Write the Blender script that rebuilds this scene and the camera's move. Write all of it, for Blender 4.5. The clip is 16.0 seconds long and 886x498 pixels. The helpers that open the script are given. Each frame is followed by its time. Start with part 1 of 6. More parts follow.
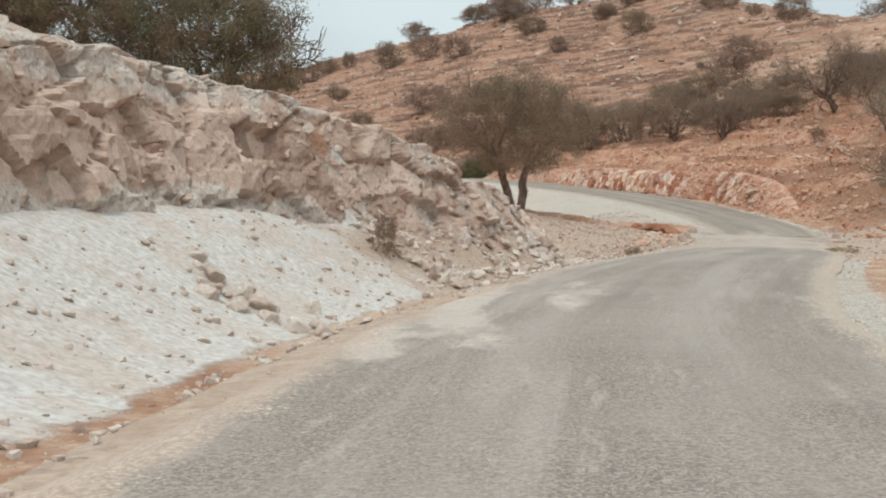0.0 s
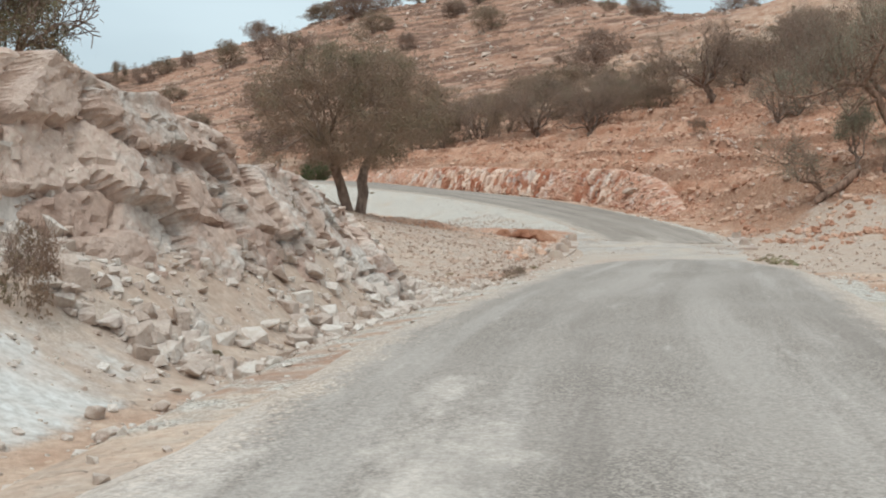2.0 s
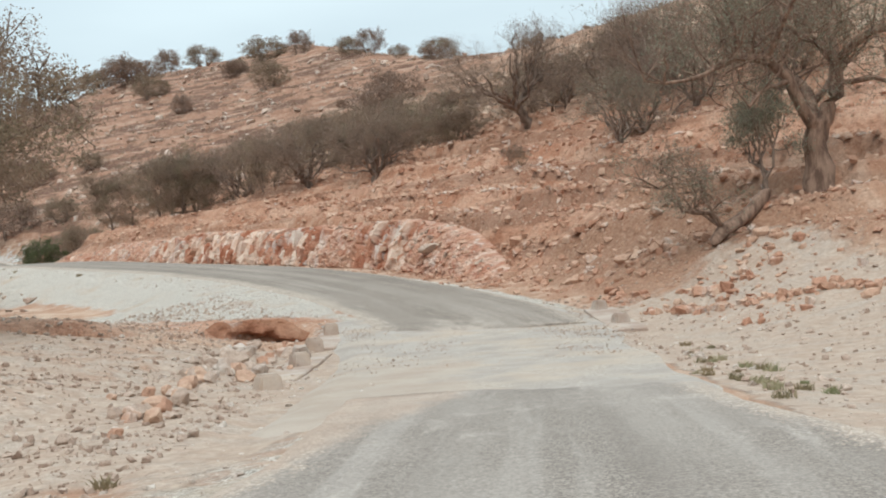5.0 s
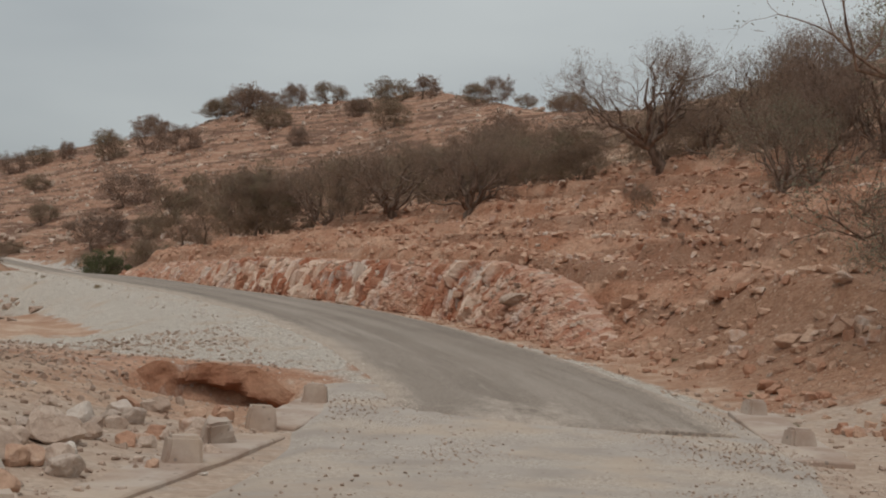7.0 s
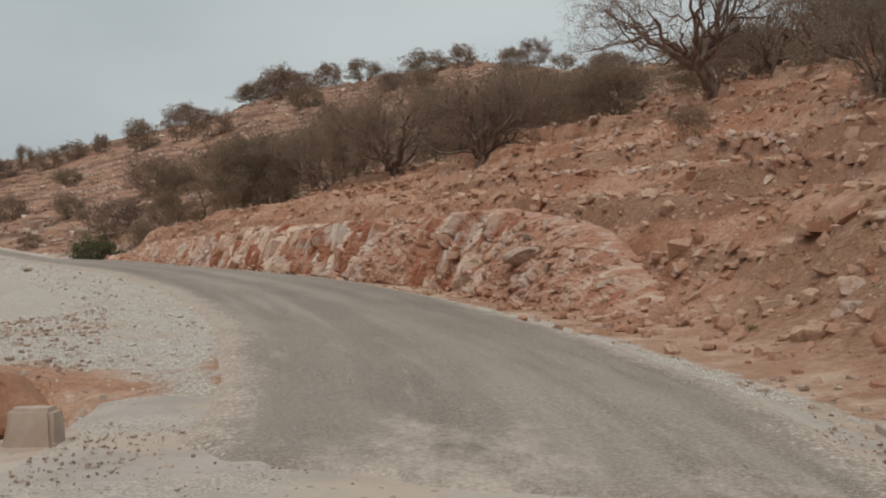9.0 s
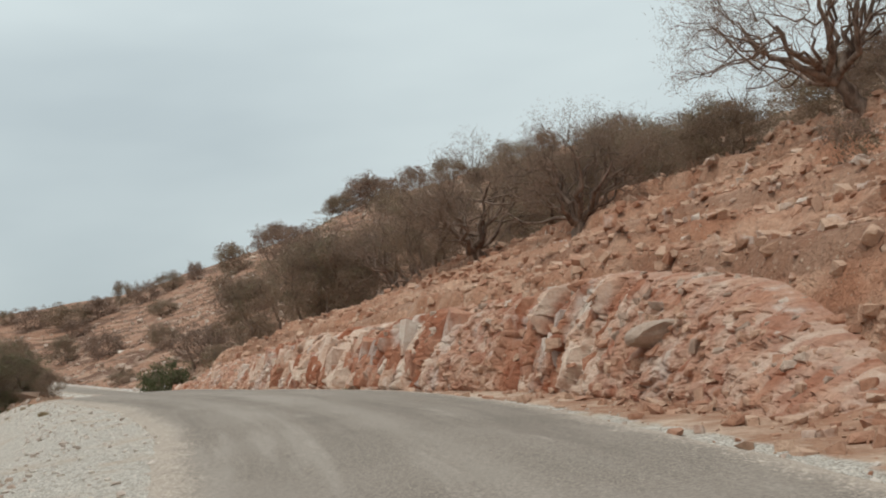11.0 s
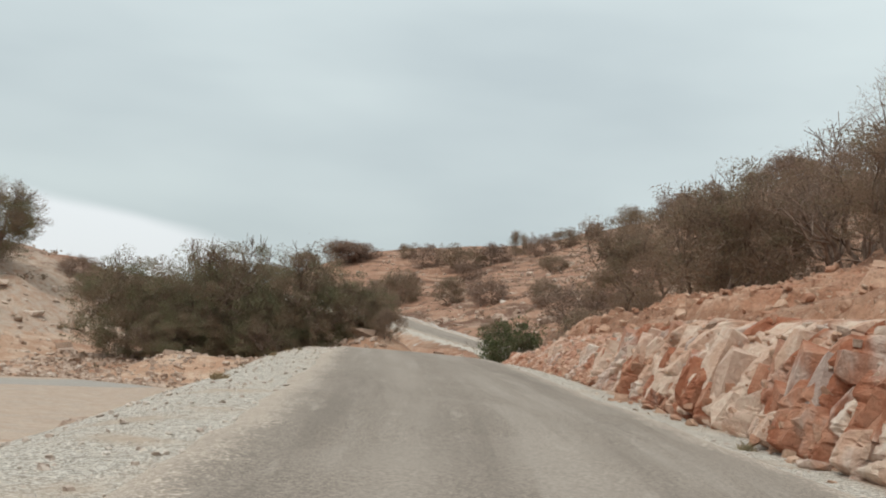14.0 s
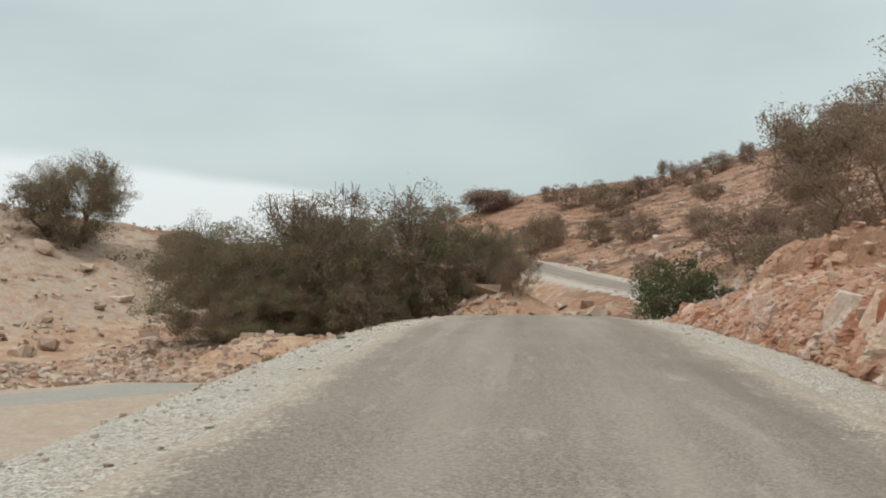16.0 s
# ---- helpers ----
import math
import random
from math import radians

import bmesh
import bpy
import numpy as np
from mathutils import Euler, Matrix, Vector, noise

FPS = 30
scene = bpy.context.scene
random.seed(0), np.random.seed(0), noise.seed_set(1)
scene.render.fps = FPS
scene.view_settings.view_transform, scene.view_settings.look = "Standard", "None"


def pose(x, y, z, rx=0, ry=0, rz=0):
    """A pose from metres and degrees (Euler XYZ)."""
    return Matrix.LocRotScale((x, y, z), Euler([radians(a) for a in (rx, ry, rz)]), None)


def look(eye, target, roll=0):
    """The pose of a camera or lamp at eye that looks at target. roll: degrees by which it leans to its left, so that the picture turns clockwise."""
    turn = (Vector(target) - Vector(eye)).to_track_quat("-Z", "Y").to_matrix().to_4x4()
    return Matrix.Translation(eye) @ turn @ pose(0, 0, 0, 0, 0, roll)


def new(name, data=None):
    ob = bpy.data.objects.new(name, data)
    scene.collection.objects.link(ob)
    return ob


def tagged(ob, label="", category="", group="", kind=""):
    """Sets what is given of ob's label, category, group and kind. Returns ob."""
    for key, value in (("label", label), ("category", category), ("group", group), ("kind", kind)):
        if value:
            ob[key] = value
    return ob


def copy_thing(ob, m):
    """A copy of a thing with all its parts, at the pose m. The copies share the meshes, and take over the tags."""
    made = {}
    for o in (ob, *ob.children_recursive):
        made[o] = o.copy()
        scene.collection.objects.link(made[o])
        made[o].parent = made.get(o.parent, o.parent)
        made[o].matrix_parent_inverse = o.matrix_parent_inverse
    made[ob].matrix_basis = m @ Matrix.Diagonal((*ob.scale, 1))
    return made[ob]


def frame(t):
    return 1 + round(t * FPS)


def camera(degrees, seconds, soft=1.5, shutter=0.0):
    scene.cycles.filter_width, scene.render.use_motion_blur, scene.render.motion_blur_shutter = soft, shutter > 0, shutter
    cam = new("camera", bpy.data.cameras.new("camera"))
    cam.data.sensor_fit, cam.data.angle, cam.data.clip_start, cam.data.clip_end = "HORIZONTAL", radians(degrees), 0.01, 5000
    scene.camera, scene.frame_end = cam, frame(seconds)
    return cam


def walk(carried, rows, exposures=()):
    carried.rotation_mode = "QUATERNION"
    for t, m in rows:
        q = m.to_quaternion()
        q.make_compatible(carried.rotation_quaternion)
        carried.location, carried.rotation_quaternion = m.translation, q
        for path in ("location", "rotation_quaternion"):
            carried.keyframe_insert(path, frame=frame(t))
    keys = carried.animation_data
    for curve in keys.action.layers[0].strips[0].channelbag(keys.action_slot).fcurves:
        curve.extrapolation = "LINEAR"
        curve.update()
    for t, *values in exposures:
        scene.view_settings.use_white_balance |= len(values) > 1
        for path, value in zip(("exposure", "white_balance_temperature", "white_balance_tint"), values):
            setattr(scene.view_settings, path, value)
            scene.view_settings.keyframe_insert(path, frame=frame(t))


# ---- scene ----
cam = camera(41.0, 16.0, soft=2.0)
PATH = [
    (0, (0.000, 0.000, 2.867), (-0.305, 9.978, 2.282), 0.23),
    (0.5, (0.031, 3.115, 2.751), (-0.178, 13.091, 2.090), 0.12),
    (1, (0.146, 6.290, 2.662), (0.132, 16.278, 2.167), -0.00),
    (1.5, (0.422, 9.603, 2.588), (0.810, 19.587, 2.186), 0.04),
    (2, (0.961, 12.989, 2.496), (1.898, 22.931, 1.958), -0.30),
    (2.5, (1.701, 16.802, 2.418), (2.969, 26.687, 1.587), -0.67),
    (3, (2.640, 20.519, 2.333), (4.090, 30.361, 1.321), -1.63),
    (3.5, (3.687, 24.242, 2.231), (5.446, 34.048, 1.360), -2.77),
    (4, (4.766, 27.836, 2.188), (6.828, 37.598, 1.514), -3.43),
    (4.5, (5.836, 31.231, 2.184), (8.197, 40.934, 1.665), -4.01),
    (5, (6.967, 34.602, 2.066), (9.475, 44.283, 2.052), -4.07),
    (5.2, (7.358, 35.916, 2.029), (9.744, 45.625, 2.232), -2.94),
    (7.3, (11.316, 47.781, 1.424), (12.811, 57.654, 1.963), 3.07),
    (7.5, (11.692, 48.828, 1.356), (13.078, 58.717, 1.885), 3.14),
    (8, (12.543, 51.357, 1.270), (13.667, 61.286, 1.666), 3.00),
    (8.2, (12.880, 52.341, 1.250), (13.991, 62.275, 1.562), 2.64),
    (10.3, (15.027, 61.311, 1.186), (15.892, 71.233, 2.083), -4.91),
    (10.5, (15.070, 62.148, 1.249), (15.782, 72.067, 2.293), -5.29),
    (11, (15.163, 64.338, 1.347), (15.483, 74.257, 2.583), -5.40),
    (11.5, (15.171, 66.753, 1.442), (15.156, 76.690, 2.562), -4.43),
    (12, (15.079, 69.217, 1.610), (14.794, 79.138, 2.826), -1.99),
    (12.5, (14.905, 71.823, 1.791), (14.393, 81.712, 3.183), 0.76),
    (13, (14.720, 74.696, 1.985), (13.736, 84.570, 3.224), 2.50),
    (13.5, (14.437, 77.878, 2.180), (12.524, 87.647, 3.136), 3.91),
    (14, (13.890, 81.329, 2.441), (10.878, 90.812, 3.443), 5.16),
    (14.5, (13.239, 84.657, 2.664), (9.535, 93.880, 3.773), 5.29),
    (15, (12.316, 88.204, 2.882), (8.189, 97.242, 4.010), 4.43),
    (15.5, (11.215, 91.839, 3.089), (6.906, 100.816, 4.004), 2.68),
    (16, (10.017, 95.481, 3.188), (5.853, 104.559, 3.700), 0.15),
]
EXPOSURES = [(0.0, 0.16, 6500, 12), (1.0, 0.30, 6250, 10), (2.0, 0.2, 6150, 10), (3.0, 0.3, 6150, 10), (3.5, 0.40, 6150, 10), (4.0, 0.24, 6200, 10), (4.5, 0.32, 6200, 10), (5.2, 0.25, 6200, 10), (7.3, -0.60, 6900, 18), (8.2, -0.60, 6900, 18), (10.3, 0.02, 6600, 11), (10.7, 0.0, 6600, 11), (11.1, -0.14, 6600, 12), (11.5, -0.12, 6600, 12), (12.0, -0.25, 6550, 12), (12.5, -0.28, 6550, 12), (13.5, 0.02, 6650, 12), (14.0, 0.0, 6650, 12), (14.5, -0.22, 6700, 13), (15.5, -0.2, 6700, 10), (16.0, -0.02, 6700, 10)]
walk(cam, [(t, look(eye, target, roll)) for t, eye, target, roll in PATH], EXPOSURES)

# ---- world and sun: a bright overcast sky ----
world = bpy.data.worlds.new("world")
scene.world = world
world.use_nodes = True
nt = world.node_tree
bg = nt.nodes["Background"]
sky = nt.nodes.new("ShaderNodeTexSky")
sky.sky_type = "NISHITA"
sky.sun_disc = False
sky.sun_elevation, sky.sun_rotation = radians(58), radians(160)
coord = nt.nodes.new("ShaderNodeTexCoord")
sep = nt.nodes.new("ShaderNodeSeparateXYZ")
nt.links.new(coord.outputs["Generated"], sep.inputs[0])


def wmath(op, a, b=None, c=None):
    n = nt.nodes.new("ShaderNodeMath")
    n.operation = op
    for i, v in enumerate((a, b, c)):
        if v is None:
            continue
        if isinstance(v, (int, float)):
            n.inputs[i].default_value = v
        else:
            nt.links.new(v, n.inputs[i])
    return n.outputs[0]


# cloud deck: broad rolls of grey, brighter overhead, thinner near the horizon
up = wmath("MAXIMUM", sep.outputs[2], 0.0)
squash = nt.nodes.new("ShaderNodeMapping")
squash.inputs["Scale"].default_value = (1.0, 1.0, 3.4)
squash.inputs["Rotation"].default_value = (0.0, 0.25, 0.4)
nt.links.new(coord.outputs["Generated"], squash.inputs[0])
rolls = nt.nodes.new("ShaderNodeTexNoise")
rolls.inputs["Scale"].default_value = 2.1
rolls.inputs["Detail"].default_value = 4.0
rolls.inputs["Roughness"].default_value = 0.45
nt.links.new(squash.outputs[0], rolls.inputs["Vector"])
ramp = nt.nodes.new("ShaderNodeValToRGB")
ramp.color_ramp.elements[0].position, ramp.color_ramp.elements[0].color = 0.33, (0.455, 0.535, 0.553, 1)
ramp.color_ramp.elements[1].position, ramp.color_ramp.elements[1].color = 0.66, (0.598, 0.69, 0.692, 1)
nt.links.new(rolls.outputs["Fac"], ramp.inputs[0])
lift = nt.nodes.new("ShaderNodeVectorMath")
lift.operation = "SCALE"
# a brighter gap under the cloud's edge, low in the west
west = nt.nodes.new("ShaderNodeVectorMath")
west.operation = "DOT_PRODUCT"
nt.links.new(coord.outputs["Generated"], west.inputs[0])
west.inputs[1].default_value = (-0.76, 0.65, 0.0)


def wramp(value, lo, hi):
    n = nt.nodes.new("ShaderNodeMapRange")
    n.interpolation_type = "SMOOTHSTEP"
    nt.links.new(value, n.inputs["Value"])
    n.inputs["From Min"].default_value, n.inputs["From Max"].default_value = lo, hi
    return n.outputs["Result"]


edge = wmath("ADD", sep.outputs[2], wmath("MULTIPLY", wmath("SUBTRACT", rolls.outputs["Fac"], 0.5), 0.12))
edge = wmath("SUBTRACT", edge, wmath("MULTIPLY", wmath("SUBTRACT", west.outputs["Value"], 0.93), 0.9))
gap = wmath("MULTIPLY", wramp(edge, 0.095, 0.075), wramp(west.outputs["Value"], 0.86, 0.95))
open_sky = nt.nodes.new("ShaderNodeMix")
open_sky.data_type = "RGBA"
nt.links.new(gap, open_sky.inputs["Factor"])
nt.links.new(ramp.outputs[0], open_sky.inputs["A"])
open_sky.inputs["B"].default_value = (0.80, 0.86, 0.88, 1)
nt.links.new(open_sky.outputs["Result"], lift.inputs[0])
nt.links.new(wmath("MULTIPLY_ADD", up, 1.25, 0.92), lift.inputs["Scale"])
clear = nt.nodes.new("ShaderNodeVectorMath")
clear.operation = "SCALE"
nt.links.new(sky.outputs[0], clear.inputs[0])
clear.inputs["Scale"].default_value = 0.10
mix = nt.nodes.new("ShaderNodeMix")
mix.data_type = "RGBA"
mix.inputs["Factor"].default_value = 0.9
nt.links.new(clear.outputs[0], mix.inputs["A"])
nt.links.new(lift.outputs[0], mix.inputs["B"])
nt.links.new(mix.outputs["Result"], bg.inputs[0])
bg.inputs[1].default_value = 1.0
sun = new("sun", bpy.data.lights.new("sun", "SUN"))
sun.data.energy, sun.data.angle, sun.data.color = 1.3, radians(16), (1.0, 0.95, 0.87)
sun.matrix_world = look((-18, -50, 85), (0, 0, 0))


# ---- materials ----
class Nodes:
    """A small helper to wire one material."""

    def __init__(self, name, rough=0.9):
        self.m = bpy.data.materials.new(name)
        self.m.use_nodes = True
        self.t = self.m.node_tree
        self.b = self.t.nodes["Principled BSDF"]
        self.b.inputs["Roughness"].default_value = rough
        self.b.inputs["Specular IOR Level"].default_value = 0.25
        self.pos = self.t.nodes.new("ShaderNodeNewGeometry").outputs["Position"]

    def put(self, value, socket):
        if isinstance(value, (int, float)):
            socket.default_value = value
        elif isinstance(value, tuple):
            socket.default_value = (*value, 1) if len(value) == 3 and len(socket.default_value) == 4 else value
        else:
            self.t.links.new(value, socket)

    def noise(self, scale, detail=4, rough=0.55, stretch=None, vec=None, warp=0.0):
        n = self.t.nodes.new("ShaderNodeTexNoise")
        n.inputs["Scale"].default_value, n.inputs["Detail"].default_value, n.inputs["Roughness"].default_value = scale, detail, rough
        n.inputs["Distortion"].default_value = warp
        self.t.links.new(self.mapped(vec or self.pos, stretch), n.inputs["Vector"])
        return n.outputs["Fac"]

    def mapped(self, vec, stretch):
        if not stretch:
            return vec
        m = self.t.nodes.new("ShaderNodeMapping")
        m.inputs["Scale"].default_value = stretch
        self.t.links.new(vec, m.inputs[0])
        return m.outputs[0]

    def cells(self, scale, feature="F1", out="Distance", stretch=None, vec=None):
        n = self.t.nodes.new("ShaderNodeTexVoronoi")
        n.feature = feature
        n.inputs["Scale"].default_value = scale
        self.t.links.new(self.mapped(vec or self.pos, stretch), n.inputs["Vector"])
        return n.outputs[out]

    def ramp(self, value, lo, hi, a=0.0, b=1.0):
        n = self.t.nodes.new("ShaderNodeMapRange")
        n.interpolation_type = "SMOOTHSTEP"
        self.t.links.new(value, n.inputs["Value"])
        for k, v in zip(("From Min", "From Max", "To Min", "To Max"), (lo, hi, a, b)):
            n.inputs[k].default_value = v
        return n.outputs["Result"]

    def math(self, op, a, b):
        n = self.t.nodes.new("ShaderNodeMath")
        n.operation = op
        self.put(a, n.inputs[0]), self.put(b, n.inputs[1])
        return n.outputs[0]

    def mix(self, f, a, b, blend="MIX"):
        n = self.t.nodes.new("ShaderNodeMix")
        n.data_type, n.blend_type = "RGBA", blend
        self.put(f, n.inputs["Factor"]), self.put(a, n.inputs["A"]), self.put(b, n.inputs["B"])
        return n.outputs["Result"]

    def attr(self, name):
        n = self.t.nodes.new("ShaderNodeAttribute")
        n.attribute_name = name
        return n.outputs["Fac"]

    def bump(self, h, strength, distance):
        n = self.t.nodes.new("ShaderNodeBump")
        n.inputs["Strength"].default_value, n.inputs["Distance"].default_value = strength, distance
        self.t.links.new(h, n.inputs["Height"])
        if self.b.inputs["Normal"].is_linked:
            self.t.links.new(self.b.inputs["Normal"].links[0].from_socket, n.inputs["Normal"])
        self.t.links.new(n.outputs[0], self.b.inputs["Normal"])

    def colour(self, c):
        self.put(c, self.b.inputs["Base Color"])
        return self.m


def ground_material():
    s = Nodes("stony_soil", 0.95)
    big, mid, fine = s.noise(0.09, 4), s.noise(0.8, 5, 0.6), s.noise(9.0, 4, 0.65)
    col = s.mix(s.ramp(big, 0.38, 0.62), (0.35, 0.185, 0.115), (0.45, 0.275, 0.185))
    col = s.mix(s.ramp(mid, 0.42, 0.68), col, (0.56, 0.41, 0.31))
    strata = s.noise(0.35, 5, 0.6, (0.22, 0.22, 3.2))
    col = s.mix(s.math("MULTIPLY", s.ramp(strata, 0.54, 0.64), 0.6), col, (0.63, 0.49, 0.38))
    # dark level bands: brown strata, with the ledges' shadow put into the colour
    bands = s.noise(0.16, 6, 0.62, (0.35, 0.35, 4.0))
    red = s.attr("red")
    redcol = s.mix(s.ramp(mid, 0.32, 0.62), (0.42, 0.187, 0.11), (0.57, 0.32, 0.212))
    col = s.mix(s.math("MULTIPLY", red, 0.92), col, redcol)
    # bands on the red slope, brown rock and painted ledge shadow together
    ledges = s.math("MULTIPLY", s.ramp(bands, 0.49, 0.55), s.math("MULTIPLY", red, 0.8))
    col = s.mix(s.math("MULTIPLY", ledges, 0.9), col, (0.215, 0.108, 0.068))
    crumbs = s.math("MULTIPLY", s.ramp(s.noise(3.4, 5, 0.75), 0.55, 0.63), s.math("MULTIPLY", red, 0.6))
    col = s.mix(crumbs, col, (0.27, 0.135, 0.085))
    earth = s.ramp(s.math("ADD", s.attr("earth"), s.math("MULTIPLY", s.math("SUBTRACT", s.noise(0.5, 5, 0.65), 0.5), 0.9)), 0.35, 0.7)
    col = s.mix(s.math("MULTIPLY", earth, 0.85), col, s.mix(s.ramp(s.noise(5.0, 5, 0.7), 0.35, 0.65), (0.29, 0.15, 0.093), (0.42, 0.245, 0.16)))
    hill = s.mix(s.ramp(mid, 0.35, 0.65), (0.27, 0.135, 0.085), (0.37, 0.215, 0.145))
    # same bands on the far hill, ledge shadow again in the brown
    hill = s.mix(s.ramp(bands, 0.49, 0.54), hill, (0.155, 0.08, 0.052))
    hill = s.mix(s.math("MULTIPLY", s.ramp(strata, 0.55, 0.62), 0.5), hill, (0.50, 0.35, 0.26))
    col = s.mix(s.attr("hill"), col, hill)
    # loose chips lying in the soil
    still = s.ramp(s.attr("white"), 0.15, 0.45, 1.0, 0.04)
    for scale, lim, tint in ((2.6, 0.26, (0.50, 0.33, 0.24)), (7.0, 0.30, (0.54, 0.38, 0.28)), (16.0, 0.30, (0.46, 0.31, 0.22))):
        chip = s.ramp(s.cells(scale), lim, lim - 0.07)
        pick = s.ramp(s.noise(scale * 0.45, 2), 0.53, 0.61)
        k = s.math("MULTIPLY", s.math("MULTIPLY", chip, pick), still)
        col = s.mix(k, col, tint)
        s.bump(k, 0.6, 0.25 / scale)
    white = s.attr("white")
    wmask = s.ramp(s.math("ADD", white, s.math("MULTIPLY", s.math("SUBTRACT", s.noise(0.9, 5, 0.6), 0.5), 1.3)), 0.38, 0.66)
    wcol = s.mix(s.ramp(fine, 0.35, 0.7), (0.475, 0.443, 0.408), (0.545, 0.52, 0.49))
    wcol = s.mix(s.math("MULTIPLY", s.ramp(mid, 0.44, 0.62), 0.75), wcol, (0.475, 0.395, 0.34))
    wcol = s.mix(s.math("MULTIPLY", s.ramp(s.noise(4.5, 5, 0.7), 0.57, 0.66), 0.35), wcol, (0.36, 0.30, 0.26))
    col = s.mix(wmask, col, wcol)
    gravel = s.attr("gravel")
    gmask = s.ramp(s.math("ADD", gravel, s.math("MULTIPLY", s.math("SUBTRACT", s.noise(1.6, 4), 0.5), 0.9)), 0.35, 0.65)
    pebble = s.noise(38.0, 3, 0.8)
    lumps = s.cells(46.0, out="Color")
    gcol = s.mix(s.ramp(s.math("ADD", s.math("MULTIPLY", pebble, 0.35), s.math("MULTIPLY", lumps, 0.65)), 0.25, 0.75), (0.26, 0.22, 0.185), (0.70, 0.635, 0.56))
    gcol = s.mix(s.ramp(s.noise(0.6, 4), 0.5, 0.75), gcol, (0.46, 0.36, 0.28))
    col = s.mix(gmask, col, gcol)
    dirt = s.attr("dirt")
    dmask = s.ramp(s.math("ADD", dirt, s.math("MULTIPLY", s.math("SUBTRACT", s.noise(1.2, 4), 0.5), 0.8)), 0.35, 0.65)
    dcol = s.mix(s.ramp(s.noise(2.4, 5, 0.7), 0.4, 0.65), (0.385, 0.282, 0.217), (0.445, 0.345, 0.273))
    dcol = s.mix(s.math("MULTIPLY", s.ramp(s.noise(1.1, 6, 0.7), 0.46, 0.62), 0.6), dcol, s.mix(s.ramp(pebble, 0.35, 0.65), (0.28, 0.22, 0.18), (0.50, 0.42, 0.355)))
    col = s.mix(dmask, col, dcol)
    gr = s.ramp(s.math("ADD", s.attr("grey"), s.math("MULTIPLY", s.math("SUBTRACT", s.noise(0.9, 4), 0.5), 0.7)), 0.4, 0.65)
    col = s.mix(s.math("MULTIPLY", gr, 0.9), col, s.mix(s.noise(1.1, 5), (0.27, 0.245, 0.22), (0.37, 0.34, 0.31)))
    col = s.mix(0.55, col, s.mix(s.ramp(fine, 0.25, 0.75), (0.35, 0.33, 0.31), (0.62, 0.62, 0.62)), "OVERLAY")
    calm = s.math("SUBTRACT", 1.0, s.math("MULTIPLY", s.math("MAXIMUM", wmask, dmask), 0.93))
    s.bump(s.math("MULTIPLY", s.noise(2.2, 6, 0.65), calm), 0.7, 0.30)
    s.bump(s.math("MULTIPLY", s.noise(4.2, 4, 0.7), s.attr("red")), 0.8, 0.25)
    s.bump(s.math("MULTIPLY", s.noise(14.0, 5, 0.7), calm), 0.6, 0.05)
    return s.colour(col)


def rock_material(name, pale, dark, stain, white=False):
    s = Nodes(name, 0.92)
    mid, fine = s.noise(1.4, 5, 0.6), s.noise(11.0, 5, 0.65)
    tone = s.attr("tone")
    col = s.mix(s.ramp(tone, 0.15, 0.85), dark, pale)
    col = s.mix(s.math("MULTIPLY", s.ramp(mid, 0.42, 0.62), 0.6), col, stain)
    if white:
        w = s.ramp(s.math("ADD", s.attr("white"), s.math("MULTIPLY", s.math("SUBTRACT", s.noise(1.1, 6, 0.65), 0.5), 1.5)), 0.36, 0.62)
        col = s.mix(s.math("MULTIPLY", w, 0.85), col, s.mix(s.ramp(fine, 0.3, 0.7), (0.52, 0.455, 0.40), (0.635, 0.58, 0.525)))
    else:
        vein = s.ramp(s.noise(0.7, 6, 0.6, (1.0, 1.0, 0.35)), 0.55, 0.66)
        col = s.mix(s.math("MULTIPLY", vein, 0.6), col, (0.70, 0.635, 0.57))
        own = s.t.nodes.new("ShaderNodeObjectInfo").outputs["Random"]
        col = s.mix(s.math("MULTIPLY", s.math("MULTIPLY", s.ramp(own, 0.84, 0.90), s.attr("piece")), 0.6), col, (0.53, 0.49, 0.45))
    col = s.mix(0.5, col, s.mix(s.ramp(fine, 0.25, 0.75), (0.33, 0.32, 0.31), (0.63, 0.63, 0.63)), "OVERLAY")
    s.bump(s.noise(5.0, 6, 0.75), 0.9, 0.09)
    s.bump(fine, 0.7, 0.04)
    return s.colour(col)


